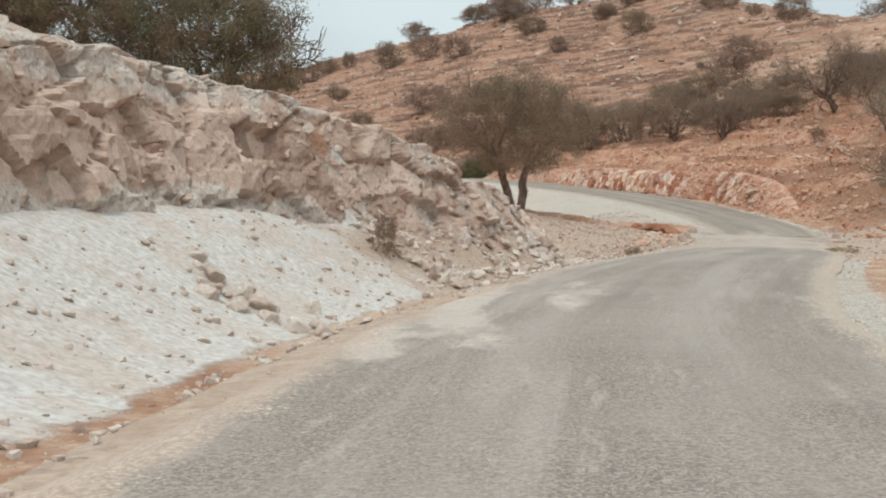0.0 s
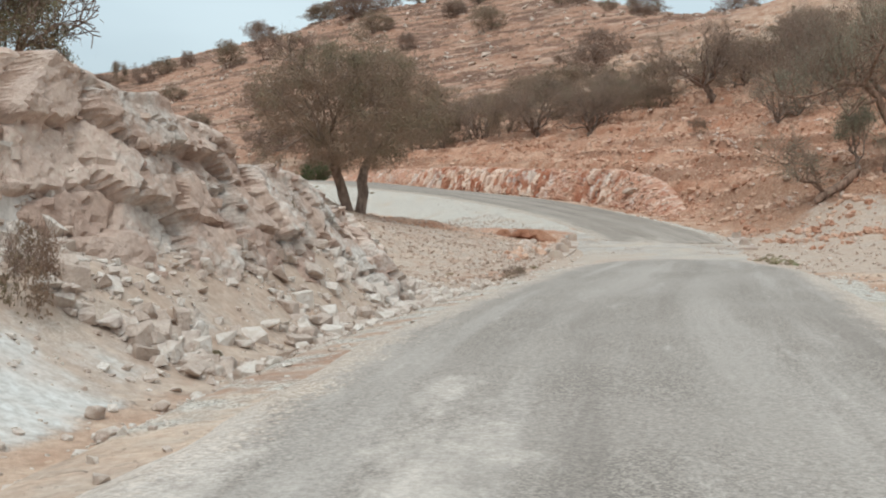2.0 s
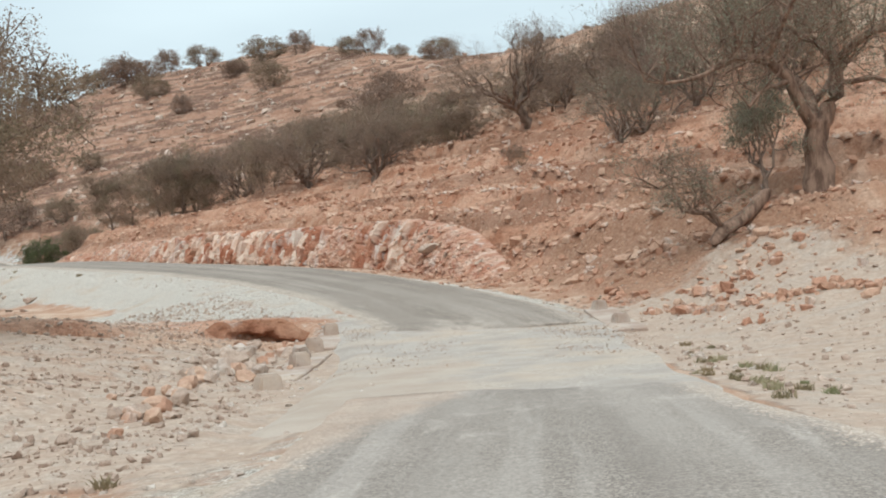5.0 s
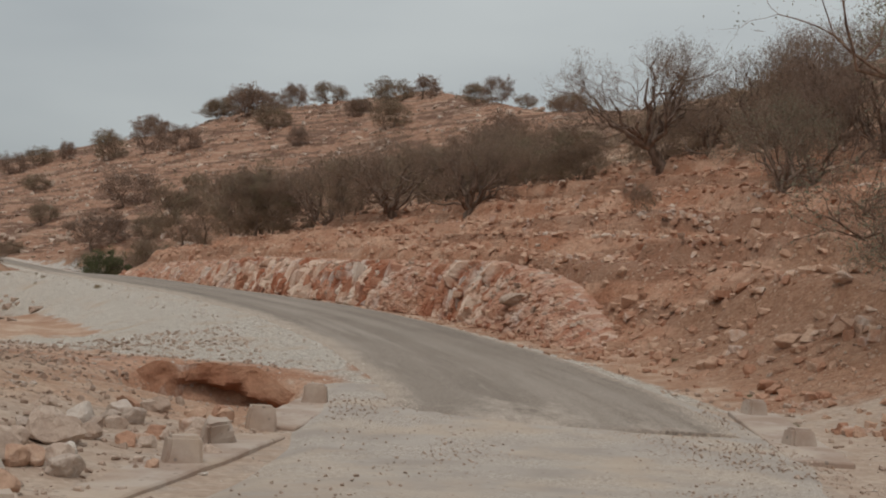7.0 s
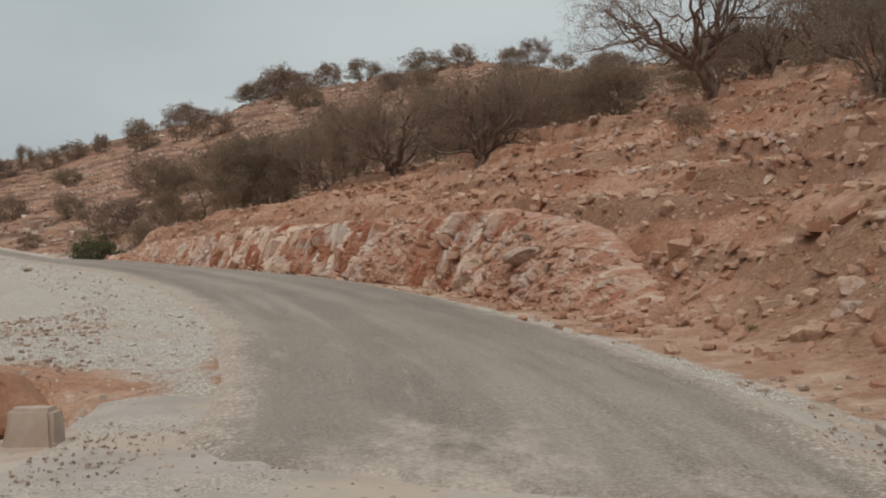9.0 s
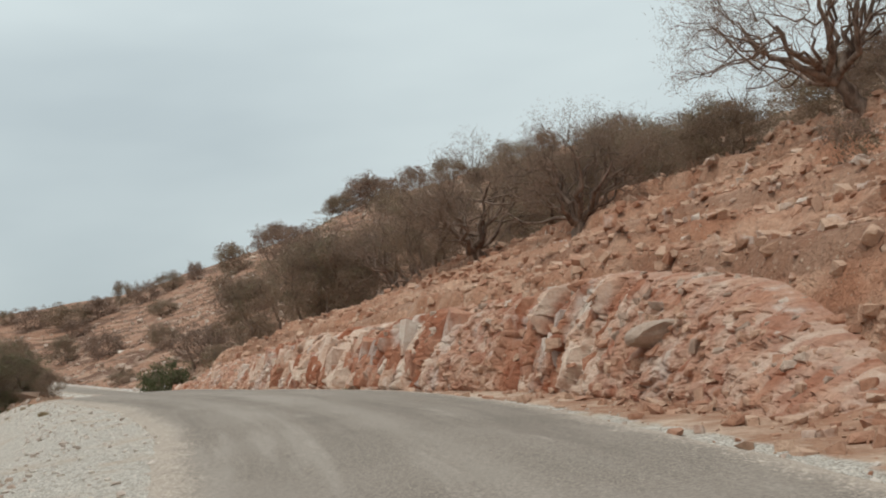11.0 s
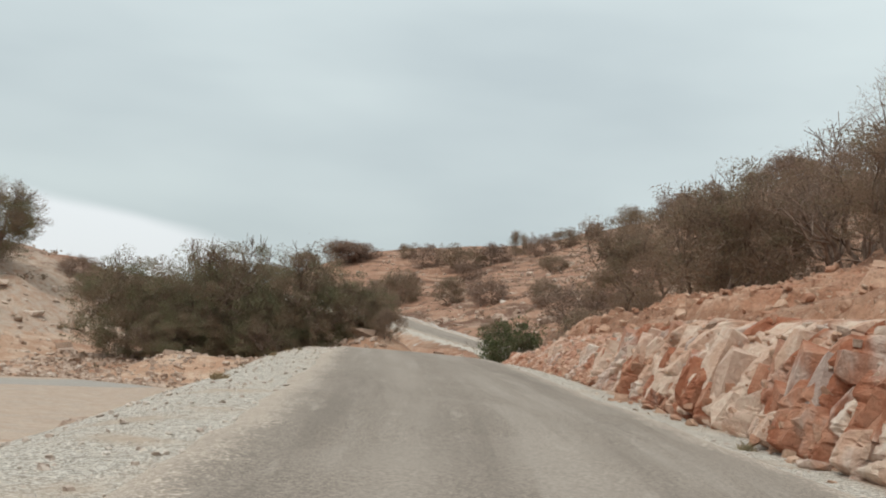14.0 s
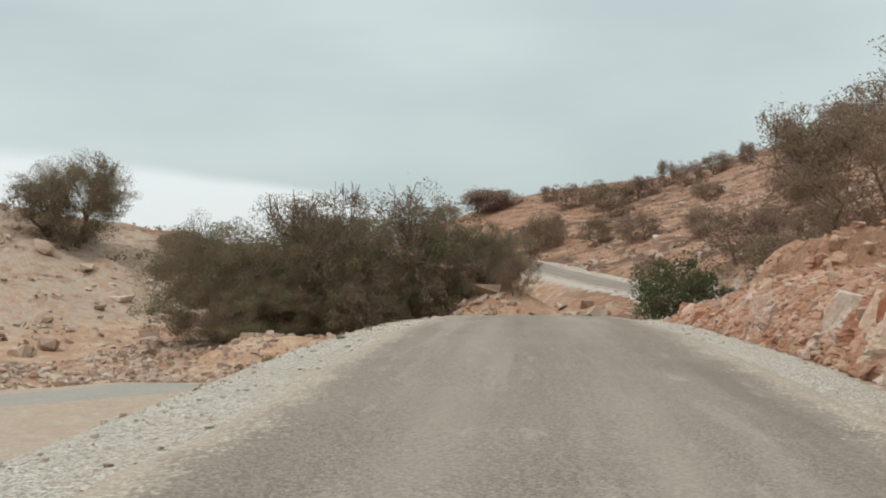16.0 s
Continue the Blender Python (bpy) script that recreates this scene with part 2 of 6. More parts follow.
def asphalt_material(name="worn_asphalt", tint=(1.0, 1.0, 1.0), edge=((0.30, 0.255, 0.21), (0.66, 0.60, 0.53))):
    s = Nodes(name, 0.88)
    # coordinates that run along and across the road
    lane = s.t.nodes.new("ShaderNodeCombineXYZ")
    s.put(s.math("MULTIPLY", s.attr("across"), 12.0), lane.inputs[0])
    s.put(s.math("MULTIPLY", s.attr("along"), 400.0), lane.inputs[1])
    lane = lane.outputs[0]
    grit = s.cells(60.0, out="Color")
    col = s.mix(s.ramp(grit, 0.1, 0.9), (0.155, 0.136, 0.118), (0.325, 0.290, 0.254))
    big = s.noise(0.35, 5, 0.55)
    col = s.mix(s.math("MULTIPLY", s.ramp(big, 0.40, 0.62), 0.6), col, (0.285, 0.255, 0.226))
    streak = s.noise(1.3, 5, 0.6, (1.0, 0.05, 1.0), lane)
    col = s.mix(s.math("MULTIPLY", s.ramp(streak, 0.50, 0.66), 0.55), col, (0.36, 0.33, 0.298))
    col = s.mix(s.math("MULTIPLY", s.ramp(streak, 0.46, 0.34), 0.5), col, (0.175, 0.152, 0.132))
    scuff = s.noise(2.6, 6, 0.7, (1.0, 0.14, 1.0), lane)
    col = s.mix(s.math("MULTIPLY", s.ramp(scuff, 0.57, 0.70), 0.5), col, (0.42, 0.385, 0.345))
    wheel = s.attr("wheel")
    col = s.mix(s.math("MULTIPLY", s.math("MULTIPLY", wheel, s.ramp(s.noise(0.5, 4, 0.6, (1.0, 0.2, 1.0), lane), 0.3, 0.6)), 0.6), col, (0.33, 0.30, 0.268))
    # stones and dust thin out from the verge towards the wheel tracks
    side = s.attr("side")
    pebble = s.cells(30.0, out="Color")
    loose = s.ramp(s.math("ADD", s.math("ADD", side, s.math("MULTIPLY", s.math("SUBTRACT", pebble, 0.5), 0.75)),
                          s.math("MULTIPLY", s.math("SUBTRACT", s.noise(1.3, 5, 0.7), 0.5), 1.3)), 0.52, 0.72)
    stones = s.mix(s.ramp(s.cells(44.0, out="Color"), 0.12, 0.88), *edge)
    col = s.mix(s.math("MULTIPLY", loose, 0.85), col, stones)
    film = s.ramp(s.math("ADD", side, s.math("MULTIPLY", s.math("SUBTRACT", s.noise(0.8, 5, 0.65), 0.5), 1.4)), 0.25, 1.0)
    col = s.mix(s.math("MULTIPLY", film, 0.40), col, (0.37, 0.325, 0.285))
    spill = s.ramp(s.math("ADD", s.attr("spill"), s.math("MULTIPLY", s.math("SUBTRACT", s.noise(1.5, 6, 0.7, (1.0, 0.45, 1.0), lane), 0.5), 1.7)), 0.5, 0.95)
    col = s.mix(s.math("MULTIPLY", spill, 0.75), col, s.mix(s.noise(5.0, 4), (0.42, 0.37, 0.32), (0.54, 0.50, 0.455)))
    mud = s.ramp(s.math("ADD", s.attr("mud"), s.math("MULTIPLY", s.math("SUBTRACT", s.noise(1.1, 6, 0.7, (1.0, 0.5, 1.0), lane), 0.5), 1.5)), 0.38, 0.8)
    col = s.mix(s.math("MULTIPLY", mud, 0.7), col, s.mix(s.ramp(s.noise(0.9, 5, 0.65), 0.35, 0.65), (0.375, 0.285, 0.222), (0.44, 0.36, 0.295)))
    speck = s.noise(22.0, 4, 0.8)
    col = s.mix(s.ramp(s.noise(0.5, 4), 0.35, 0.65, 0.4, 0.9), col, s.mix(s.ramp(speck, 0.34, 0.66), (0.36, 0.35, 0.35), (0.66, 0.66, 0.66)), "OVERLAY")
    col = s.mix(1.0, col, tint, "MULTIPLY")
    s.bump(s.cells(55.0), 0.3, 0.012)
    s.bump(s.math("MULTIPLY", pebble, loose), 0.6, 0.02)
    s.bump(s.noise(30.0, 4, 0.7), 0.4, 0.012)
    return s.colour(col)


def concrete_material(name="weathered_concrete", base=(0.41, 0.355, 0.31), dark=(0.34, 0.288, 0.247), dusty=0.5, gritty=0.5):
    s = Nodes(name, 0.9)
    col = s.mix(s.ramp(s.noise(1.1, 6, 0.6), 0.35, 0.65), dark, base)
    col = s.mix(s.math("MULTIPLY", s.ramp(s.noise(0.5, 5, 0.6), 0.45, 0.62), dusty), col, (0.50, 0.38, 0.28))
    grit = s.ramp(s.noise(0.7, 5, 0.65), 0.44, 0.58)
    pebble = s.mix(s.ramp(s.cells(52.0, out="Color"), 0.15, 0.85), (0.24, 0.195, 0.16), (0.60, 0.52, 0.45))
    col = s.mix(s.math("MULTIPLY", grit, gritty), col, pebble)
    col = s.mix(s.math("MULTIPLY", s.ramp(s.cells(4.5), 0.16, 0.09), 0.7), col, (0.19, 0.155, 0.13))
    mud = s.ramp(s.math("ADD", s.attr("mud"), s.math("MULTIPLY", s.math("SUBTRACT", s.noise(0.9, 6, 0.7), 0.5), 1.5)), 0.38, 0.8)
    col = s.mix(s.math("MULTIPLY", mud, 0.85), col, s.mix(s.ramp(s.noise(0.8, 5, 0.65), 0.35, 0.65), (0.385, 0.295, 0.23), (0.44, 0.36, 0.295)))
    col = s.mix(0.4, col, s.mix(s.noise(16.0, 4), (0.35, 0.35, 0.35), (0.6, 0.6, 0.6)), "OVERLAY")
    s.bump(s.noise(6.0, 6, 0.7), 0.35, 0.02)
    return s.colour(col)


def leaf_material(name, dark, light, dry=(0.20, 0.145, 0.10), part_dry=0.25):
    s = Nodes(name, 0.75)
    geo = s.t.nodes.new("ShaderNodeNewGeometry")
    rnd = geo.outputs["Random Per Island"]
    col = s.mix(rnd, dark, light)
    col = s.mix(s.ramp(s.noise(0.7, 3), 0.62 - part_dry * 0.6, 0.72 - part_dry * 0.4), col, dry)
    s.colour(col)
    through_light = s.t.nodes.new("ShaderNodeBsdfTranslucent")
    s.put(col, through_light.inputs[0])
    both = s.t.nodes.new("ShaderNodeMixShader")
    both.inputs[0].default_value = 0.45
    s.t.links.new(s.b.outputs[0], both.inputs[1])
    s.t.links.new(through_light.outputs[0], both.inputs[2])
    s.t.links.new(both.outputs[0], s.t.nodes["Material Output"].inputs[0])
    return s.m


def bark_material(name, dark, light):
    s = Nodes(name, 0.95)
    n = s.noise(5.0, 6, 0.65, (1.0, 1.0, 0.25))
    col = s.mix(s.ramp(n, 0.35, 0.65), dark, light)
    s.bump(n, 0.8, 0.05)
    return s.colour(col)


M_SOIL = ground_material()
M_CLIFF = rock_material("limestone_bank", (0.655, 0.52, 0.435), (0.34, 0.22, 0.17), (0.53, 0.385, 0.305), True)
M_CUT = rock_material("red_rock_cut", (0.69, 0.535, 0.43), (0.36, 0.135, 0.075), (0.54, 0.30, 0.20))
M_STONE = rock_material("loose_stone", (0.58, 0.45, 0.365), (0.36, 0.25, 0.19), (0.47, 0.34, 0.265))
M_CHALK = rock_material("chalky_stone", (0.70, 0.62, 0.55), (0.50, 0.39, 0.32), (0.60, 0.50, 0.43))
M_REDSTONE = rock_material("red_stone", (0.60, 0.405, 0.295), (0.44, 0.222, 0.142), (0.53, 0.315, 0.215))
M_EARTH = rock_material("red_earth", (0.42, 0.24, 0.155), (0.30, 0.13, 0.075), (0.38, 0.19, 0.115))
M_ASPHALT = asphalt_material(tint=(1.055, 1.0, 0.972), edge=((0.30, 0.235, 0.18), (0.60, 0.52, 0.44)))
M_ASPHALT_OLD = asphalt_material("brown_grey_asphalt", (0.95, 0.875, 0.82))
M_CONCRETE = concrete_material()
M_BLOCK = concrete_material("block_concrete", (0.47, 0.385, 0.325), (0.35, 0.25, 0.195), 0.45, 0.0)
M_OLIVE = leaf_material("dusty_olive_leaves", (0.16, 0.13, 0.083), (0.31, 0.25, 0.165), (0.285, 0.20, 0.142), 0.45)
M_GREYGREEN = leaf_material("grey_green_leaves", (0.14, 0.132, 0.075), (0.28, 0.255, 0.155), (0.25, 0.18, 0.125), 0.35)
M_SAGE = leaf_material("sage_leaves", (0.17, 0.165, 0.115), (0.34, 0.325, 0.235), (0.27, 0.21, 0.15), 0.12)
M_GREEN = leaf_material("green_leaves", (0.06, 0.072, 0.034), (0.155, 0.165, 0.08), (0.12, 0.105, 0.06), 0.08)
M_DRY = leaf_material("dry_twigs", (0.19, 0.13, 0.10), (0.36, 0.255, 0.20), (0.28, 0.185, 0.135), 0.3)
M_GRASS = leaf_material("dry_grass", (0.16, 0.13, 0.075), (0.34, 0.28, 0.17), (0.30, 0.22, 0.13), 0.3)
M_TUFT = leaf_material("green_tuft_leaves", (0.19, 0.20, 0.095), (0.33, 0.32, 0.18), (0.4, 0.34, 0.22), 0.3)
M_BARK = bark_material("grey_brown_bark", (0.12, 0.082, 0.063), (0.28, 0.20, 0.155))
M_BIGBARK = bark_material("reddish_old_bark", (0.12, 0.072, 0.052), (0.31, 0.20, 0.145))

# ---- terrain ----
CENTRE = [(-3.0, -40.0, 2.6), (-0.6, -12.0, 1.75), (0.3, 0.0, 1.50), (0.9, 8.0, 1.25), (1.9, 16.0, 1.05), (4.3, 26.0, 0.85),
          (7.2, 35.0, 0.62), (10.2, 43.5, 0.35), (12.6, 51.5, 0.02), (14.6, 60.0, -0.15), (15.4, 66.0, 0.05), (15.2, 72.0, 0.42),
          (14.4, 78.5, 0.82), (12.9, 86.0, 1.30), (10.3, 95.0, 1.82), (6.6, 105.0, 2.25), (2.8, 115.0, 2.70), (-0.8, 124.5, 2.95),
          (-4.6, 134.5, 2.95), (-5.3, 140.0, 2.6), (-5.0, 147.0, 2.0), (-4.6, 158.0, 1.4), (-6.0, 172.0, 2.2), (-11.0, 186.0, 4.0), (-20.3, 197.0, 5.5), (-31.0, 211.5, 7.3),
          (-45.0, 230.0, 9.6), (-75.0, 252.0, 12.5), (-115.0, 272.0, 15.0)]


def spline(points, step=0.5):
    out = []
    p = [np.array(v, float) for v in points]
    p = [2 * p[0] - p[1]] + p + [2 * p[-1] - p[-2]]
    for i in range(1, len(p) - 2):
        n = max(2, int(np.linalg.norm(p[i + 1] - p[i]) / step))
        a, b, c, d = p[i - 1], p[i], p[i + 1], p[i + 2]
        for k in range(n):
            u = k / n
            out.append(0.5 * ((2 * b) + (c - a) * u + (2 * a - 5 * b + 4 * c - d) * u * u + (3 * b - a - 3 * c + d) * u ** 3))
    out.append(p[-2])
    return np.array(out)


LINE = spline(CENTRE)


def to_road(x, y):
    """Signed distance from the road's middle (right positive), and the road's height there."""
    x, y = np.asarray(x, float), np.asarray(y, float)
    shape = x.shape
    x, y = x.ravel(), y.ravel()
    best = np.full(x.size, 1e18)
    idx = np.zeros(x.size, int)
    for i in range(0, len(LINE), 3):
        dd = (x - LINE[i, 0]) ** 2 + (y - LINE[i, 1]) ** 2
        m = dd < best
        best[m], idx[m] = dd[m], i
    for k in (-2, -1, 1, 2):
        j = np.clip(idx // 3 * 3 + k, 0, len(LINE) - 1)
        dd = (x - LINE[j, 0]) ** 2 + (y - LINE[j, 1]) ** 2
        m = dd < best
        best[m], idx[m] = dd[m], j[m]
    lo = np.clip(idx, 1, len(LINE) - 2)
    tan = LINE[lo + 1] - LINE[lo - 1]
    ln = np.hypot(tan[:, 0], tan[:, 1])
    tx, ty = tan[:, 0] / ln, tan[:, 1] / ln
    ox, oy = x - LINE[lo, 0], y - LINE[lo, 1]
    along = np.clip(ox * tx + oy * ty, -0.8, 0.8)
    d = ox * ty - oy * tx
    d = np.where(np.abs(d) > 0.01, np.sign(d), 1) * np.maximum(np.abs(d), np.sqrt(best) * 0.98)
    z = LINE[lo, 2] + along * tan[:, 2] / ln
    return d.reshape(shape), z.reshape(shape)


def smooth(a, b, v):
    u = np.clip((v - a) / (b - a), 0, 1)
    return u * u * (3 - 2 * u)


def smax(a, b, k):
    return np.logaddexp(a / k, b / k) * k


def hashed(i, j, k, seed):
    n = (i * 374761393 + j * 668265263 + k * 2147483647 + seed * 974634721) & 0xFFFFFFFF
    n = ((n ^ (n >> 13)) * 1274126177) & 0xFFFFFFFF
    return ((n ^ (n >> 16)) & 0xFFFF) / 65535.0


def value_noise(x, y, seed=0):
    """Smooth noise from 0 to 1."""
    i, j = np.floor(x).astype(np.int64), np.floor(y).astype(np.int64)
    u, v = x - i, y - j
    u, v = u * u * (3 - 2 * u), v * v * (3 - 2 * v)
    a, b = hashed(i, j, 0, seed), hashed(i + 1, j, 0, seed)
    c, d = hashed(i, j + 1, 0, seed), hashed(i + 1, j + 1, 0, seed)
    return (a * (1 - u) + b * u) * (1 - v) + (c * (1 - u) + d * u) * v


def fractal(x, y, seed=0, octaves=4):
    out, amp = 0.0, 0.5
    for o in range(octaves):
        out = out + amp * (value_noise(x * 2 ** o + 17 * o, y * 2 ** o - 9 * o, seed + o) - 0.5)
        amp *= 0.5
    return out


def blocky(x, y, seed=0, lean=0.8):
    """Cells with tilted flat tops: a height, the distance to the border, and a random number for each cell."""
    i0, j0 = np.floor(x).astype(np.int64), np.floor(y).astype(np.int64)
    f1 = np.full(np.shape(x), 9.0)
    f2 = np.full(np.shape(x), 9.0)
    val = np.zeros(np.shape(x))
    own = np.zeros(np.shape(x))
    for di in (-1, 0, 1):
        for dj in (-1, 0, 1):
            i, j = i0 + di, j0 + dj
            px, py = i + hashed(i, j, 1, seed), j + hashed(i, j, 2, seed)
            dd = np.hypot(x - px, y - py)
            tilt = (hashed(i, j, 4, seed) - 0.5) * (x - px) + (hashed(i, j, 5, seed) - 0.5) * (y - py)
            v = hashed(i, j, 3, seed) + lean * tilt
            m = dd < f1
            f2 = np.where(m, f1, np.minimum(f2, dd))
            val = np.where(m, v, val)
            own = np.where(m, hashed(i, j, 6, seed), own)
            f1 = np.where(m, dd, f1)
    return val, f2 - f1, own


def natural(x, y):
    hill = 2.3 + 0.356 * (x - 19.4) + 0.1625 * (y - 83.4)
    hill = hill + 0.00095 * np.clip(-x - 10, 0, 115) * np.clip(y - 200, 0, 320) + 0.0001 * np.clip(y - 150, 0, 330) ** 2
    spur = np.clip(((x - 22) * 37 + (y - 110) * 34) / 50.2, 0, None)
    hill = hill - 0.2 * spur * np.exp(-spur / 55)
    crest = y - (440 - 0.95 * np.clip(x + 40, 0, 130))
    hill = hill - 0.5 * np.logaddexp(0, crest / 8) * 8
    hill = hill + (5.5 * np.exp(-((x - 2) / 28) ** 2) - 3.0 * np.exp(-((x + 72) / 26) ** 2)) * smooth(230, 380, y)
    hill = hill - 0.5 * np.clip(x - 50, 0, 120) * smooth(150, 230, y)
    floor = 0.12 + 0.012 * np.clip(y - 70, 0, 60) * smooth(-15, 5, x) + 0.0 * y
    floor = floor + 0.02 * np.clip(y - 150, 0, 100) + 1.1 * smooth(138, 150, y) * smooth(-45, -30, x)
    west = 0.38 * np.clip(-36 - x, 0, 26) * smooth(125, 160, y) * (1 - smooth(185, 240, y)) + 0.10 * np.clip(-62 - x, 0, 20) * smooth(125, 160, y) * (1 - smooth(190, 230, y))
    west = west + 0.30 * np.clip(-2 - x, 0, 22) * (1 - smooth(72, 105, y)) + 0.05 * np.clip(-24 - x, 0, 300) * (1 - smooth(72, 105, y))
    field = 0.0155 * np.clip(10.5 - x, 0, 10) ** 2 * smooth(46, 54, y) * (1 - smooth(68, 78, y))
    return smax(hill, floor + west + field, 0.6)


def bank_face(y):
    """Where the rock bank beside the first stretch stands: distance from the road's middle, and the height of its top."""
    q = np.interp(y, [8, 18, 21, 24.5, 26, 29, 32, 36, 41, 46], [8.8, 8.4, 8.0, 7.1, 6.3, 5.7, 5.1, 6.0, 9.3, 12.0])
    z = np.interp(y, [8, 18, 21, 25, 28.6, 30.5, 32.5, 36, 41, 46], [5.4, 5.15, 4.95, 4.4, 3.35, 2.7, 2.2, 1.85, 1.4, 1.0])
    return q, z


def cut_face(y):
    """Height of the rock cut on the other side, as a share of the hillside behind it."""
    return smooth(77, 83, y) * (1 - smooth(120, 136, y)) + 0.8 * smooth(176, 186, y) * (1 - smooth(240, 260, y))


def cut_foot(y):
    return np.interp(y, [70, 78, 87, 95, 105, 125, 140], [4.2, 5.2, 5.2, 4.0, 4.1, 4.0, 4.5])


def height(x, y, rough=True):
    x, y = np.asarray(x, float), np.asarray(y, float)
    d, zr = to_road(x, y)
    n = natural(x, y)
    amp = smooth(3.4, 6.5, np.abs(d))
    if rough:
        lumps = fractal(x / 9, y / 9, 3, 3) * 1.0 + fractal(x / 2.2, y / 2.2, 8, 3) * 0.35
        blocks, edge, _ = blocky(x / 1.5, y / 1.5, 5)
        bits, edge2, _ = blocky(x / 0.75, y / 0.75, 6)
        slope = smooth(0.5, 3.0, n)
        clumpy = smooth(-0.10, 0.16, fractal(x / 6, y / 6, 44, 3))
        n = n + lumps * (0.45 + 0.75 * slope) + ((blocks - 0.5) * 0.42 * smooth(0.0, 0.15, edge) + (bits - 0.5) * 0.36 * smooth(0.0, 0.2, edge2)) * (0.2 + 0.8 * slope) * (0.3 + 0.7 * clumpy)
        ledge = (n / 1.1 + fractal(x / 14, y / 14, 21, 2) * 3) % 1.0
        n = n + slope * 0.7 * (smooth(0.0, 0.3, ledge) - ledge)
    q = -d
    qf, zt = bank_face(y)
    near = 1 - smooth(43, 49, y)
    foot = zr - 0.45 + (0.9 + 1.0 * (1 - smooth(22, 27, y)) + 0.45 * smooth(23, 27, y) * (1 - smooth(33, 38, y))) * smooth(3.6, qf + 0.4, q) ** 1.4
    face = foot + (zt - foot) * smooth(qf + 0.35, qf + 1.55, q) + 0.14 * np.clip(q - qf - 1.2, 0, 22)
    bank = np.where(q > 0, face, -9)
    n = n * (1 - near) + np.where(q > 0, np.maximum(bank, np.minimum(n, bank + 3)), n) * near
    cut = cut_face(y)
    side = zr - 0.05 - 0.07 * smooth(2.4, 3.5, np.abs(d)) - 0.28 * smooth(3.3, 4.0, q) * (1 - smooth(34, 44, y))
    foot_r = cut_foot(y)
    n = n + 0.38 * np.exp(-((d - 6.2) / 2.6) ** 2) * smooth(82, 88, y) * (1 - smooth(108, 118, y))
    w_right = smooth(foot_r - 0.2 + 0.95 * cut, foot_r + 1.9 + 2.8 * (1 - cut), d)
    # gravel berm of the climbing stretch falls away to the low ground beside it
    w_left = smooth(3.5, np.where(y < 50, 4.2, 8.0), q)
    w = np.where(d > 0, w_right, w_left)
    h = side * (1 - w) + n * w
    # washed-out hollow below the ford
    hole = np.exp(-(((x - 10.2) / 1.45) ** 2 + ((y - 67.35) / 1.8) ** 2) ** 3)
    lip = np.exp(-(((x - 9.8) / 2.3) ** 2 + ((y - 69.7) / 1.1) ** 2) ** 2)
    hole2 = np.exp(-(((x - 5.0 + 0.12 * (y - 64)) / 1.35) ** 2 + ((y - 63.6) / 0.8) ** 2) ** 3)
    h = h - 1.0 * hole - 0.55 * hole2 + 0.28 * np.exp(-(((x - 5.0) / 1.7) ** 2 + ((y - 65.2) / 0.8) ** 2) ** 2) + 0.14 * lip * (1 - hole)
    h = h + 2.0 * np.exp(-(((x + 11.5) / 3.6) ** 2 + ((y - 149.5) / 3.0) ** 2) ** 1.5)
    # level ground of the old track beside the climb, with a low stone ridge behind it
    track = old_track(x, y, q)
    ridge = np.exp(-((x + 25.5 + 0.3 * (y - 120)) / 3.0) ** 2) * smooth(100, 112, y) * (1 - smooth(134, 142, y)) + 2.3 * np.exp(-((y - 140 + 0.05 * x) / 2.6) ** 2) * smooth(-26, -20, x) * (1 - smooth(-14, -9, x))
    h = h + 0.7 * np.clip(ridge, 0, 2.3) * smooth(5.5, 8.0, q)
    h = h * (1 - track) + (0.20 + 0.004 * (y - 100)) * track
    return h


def old_track(x, y, q):
    return smooth(-24.5, -22.5, x - 0.12 * (y - 118)) * smooth(6.0, 7.4, q) * smooth(97, 104, y) * (1 - smooth(132, 136, y))


def old_road(x, y):
    """The worn grey strip of the old road on that level ground."""
    c = np.interp(y, [95, 105, 118, 128, 134], [-24.0, -22.0, -19.3, -17.6, -18.2])
    return np.exp(-((x - c) / 2.3) ** 6) * smooth(97, 104, y) * (1 - smooth(131, 135, y))


def ground_z(x, y):
    return float(height(np.array([float(x)]), np.array([float(y)]))[0])
# ---- mesh helpers ----
def grid_mesh(name, P, mat, attrs=None, flat=False):
    """One mesh from a grid of places (rows, columns, 3), with soft masks for its material."""
    ny, nx = P.shape[:2]
    me = bpy.data.meshes.new(name)
    co = P.reshape(-1, 3)
    i = (np.arange(ny - 1)[:, None] * nx + np.arange(nx - 1)).ravel()
    f = np.stack([i, i + 1, i + nx + 1, i + nx], -1)
    me.vertices.add(len(co)), me.vertices.foreach_set("co", co.ravel())
    me.loops.add(f.size), me.loops.foreach_set("vertex_index", f.ravel())
    me.polygons.add(len(f)), me.polygons.foreach_set("loop_start", np.arange(0, f.size, 4))
    me.update(calc_edges=True)
    for key, val in (attrs or {}).items():
        me.attributes.new(key, "FLOAT", "POINT").data.foreach_set("value", np.clip(val, 0, 1).ravel().astype(np.float32))
    me.materials.append(mat)
    if flat:
        me.shade_flat()
    else:
        me.shade_smooth()
    return me


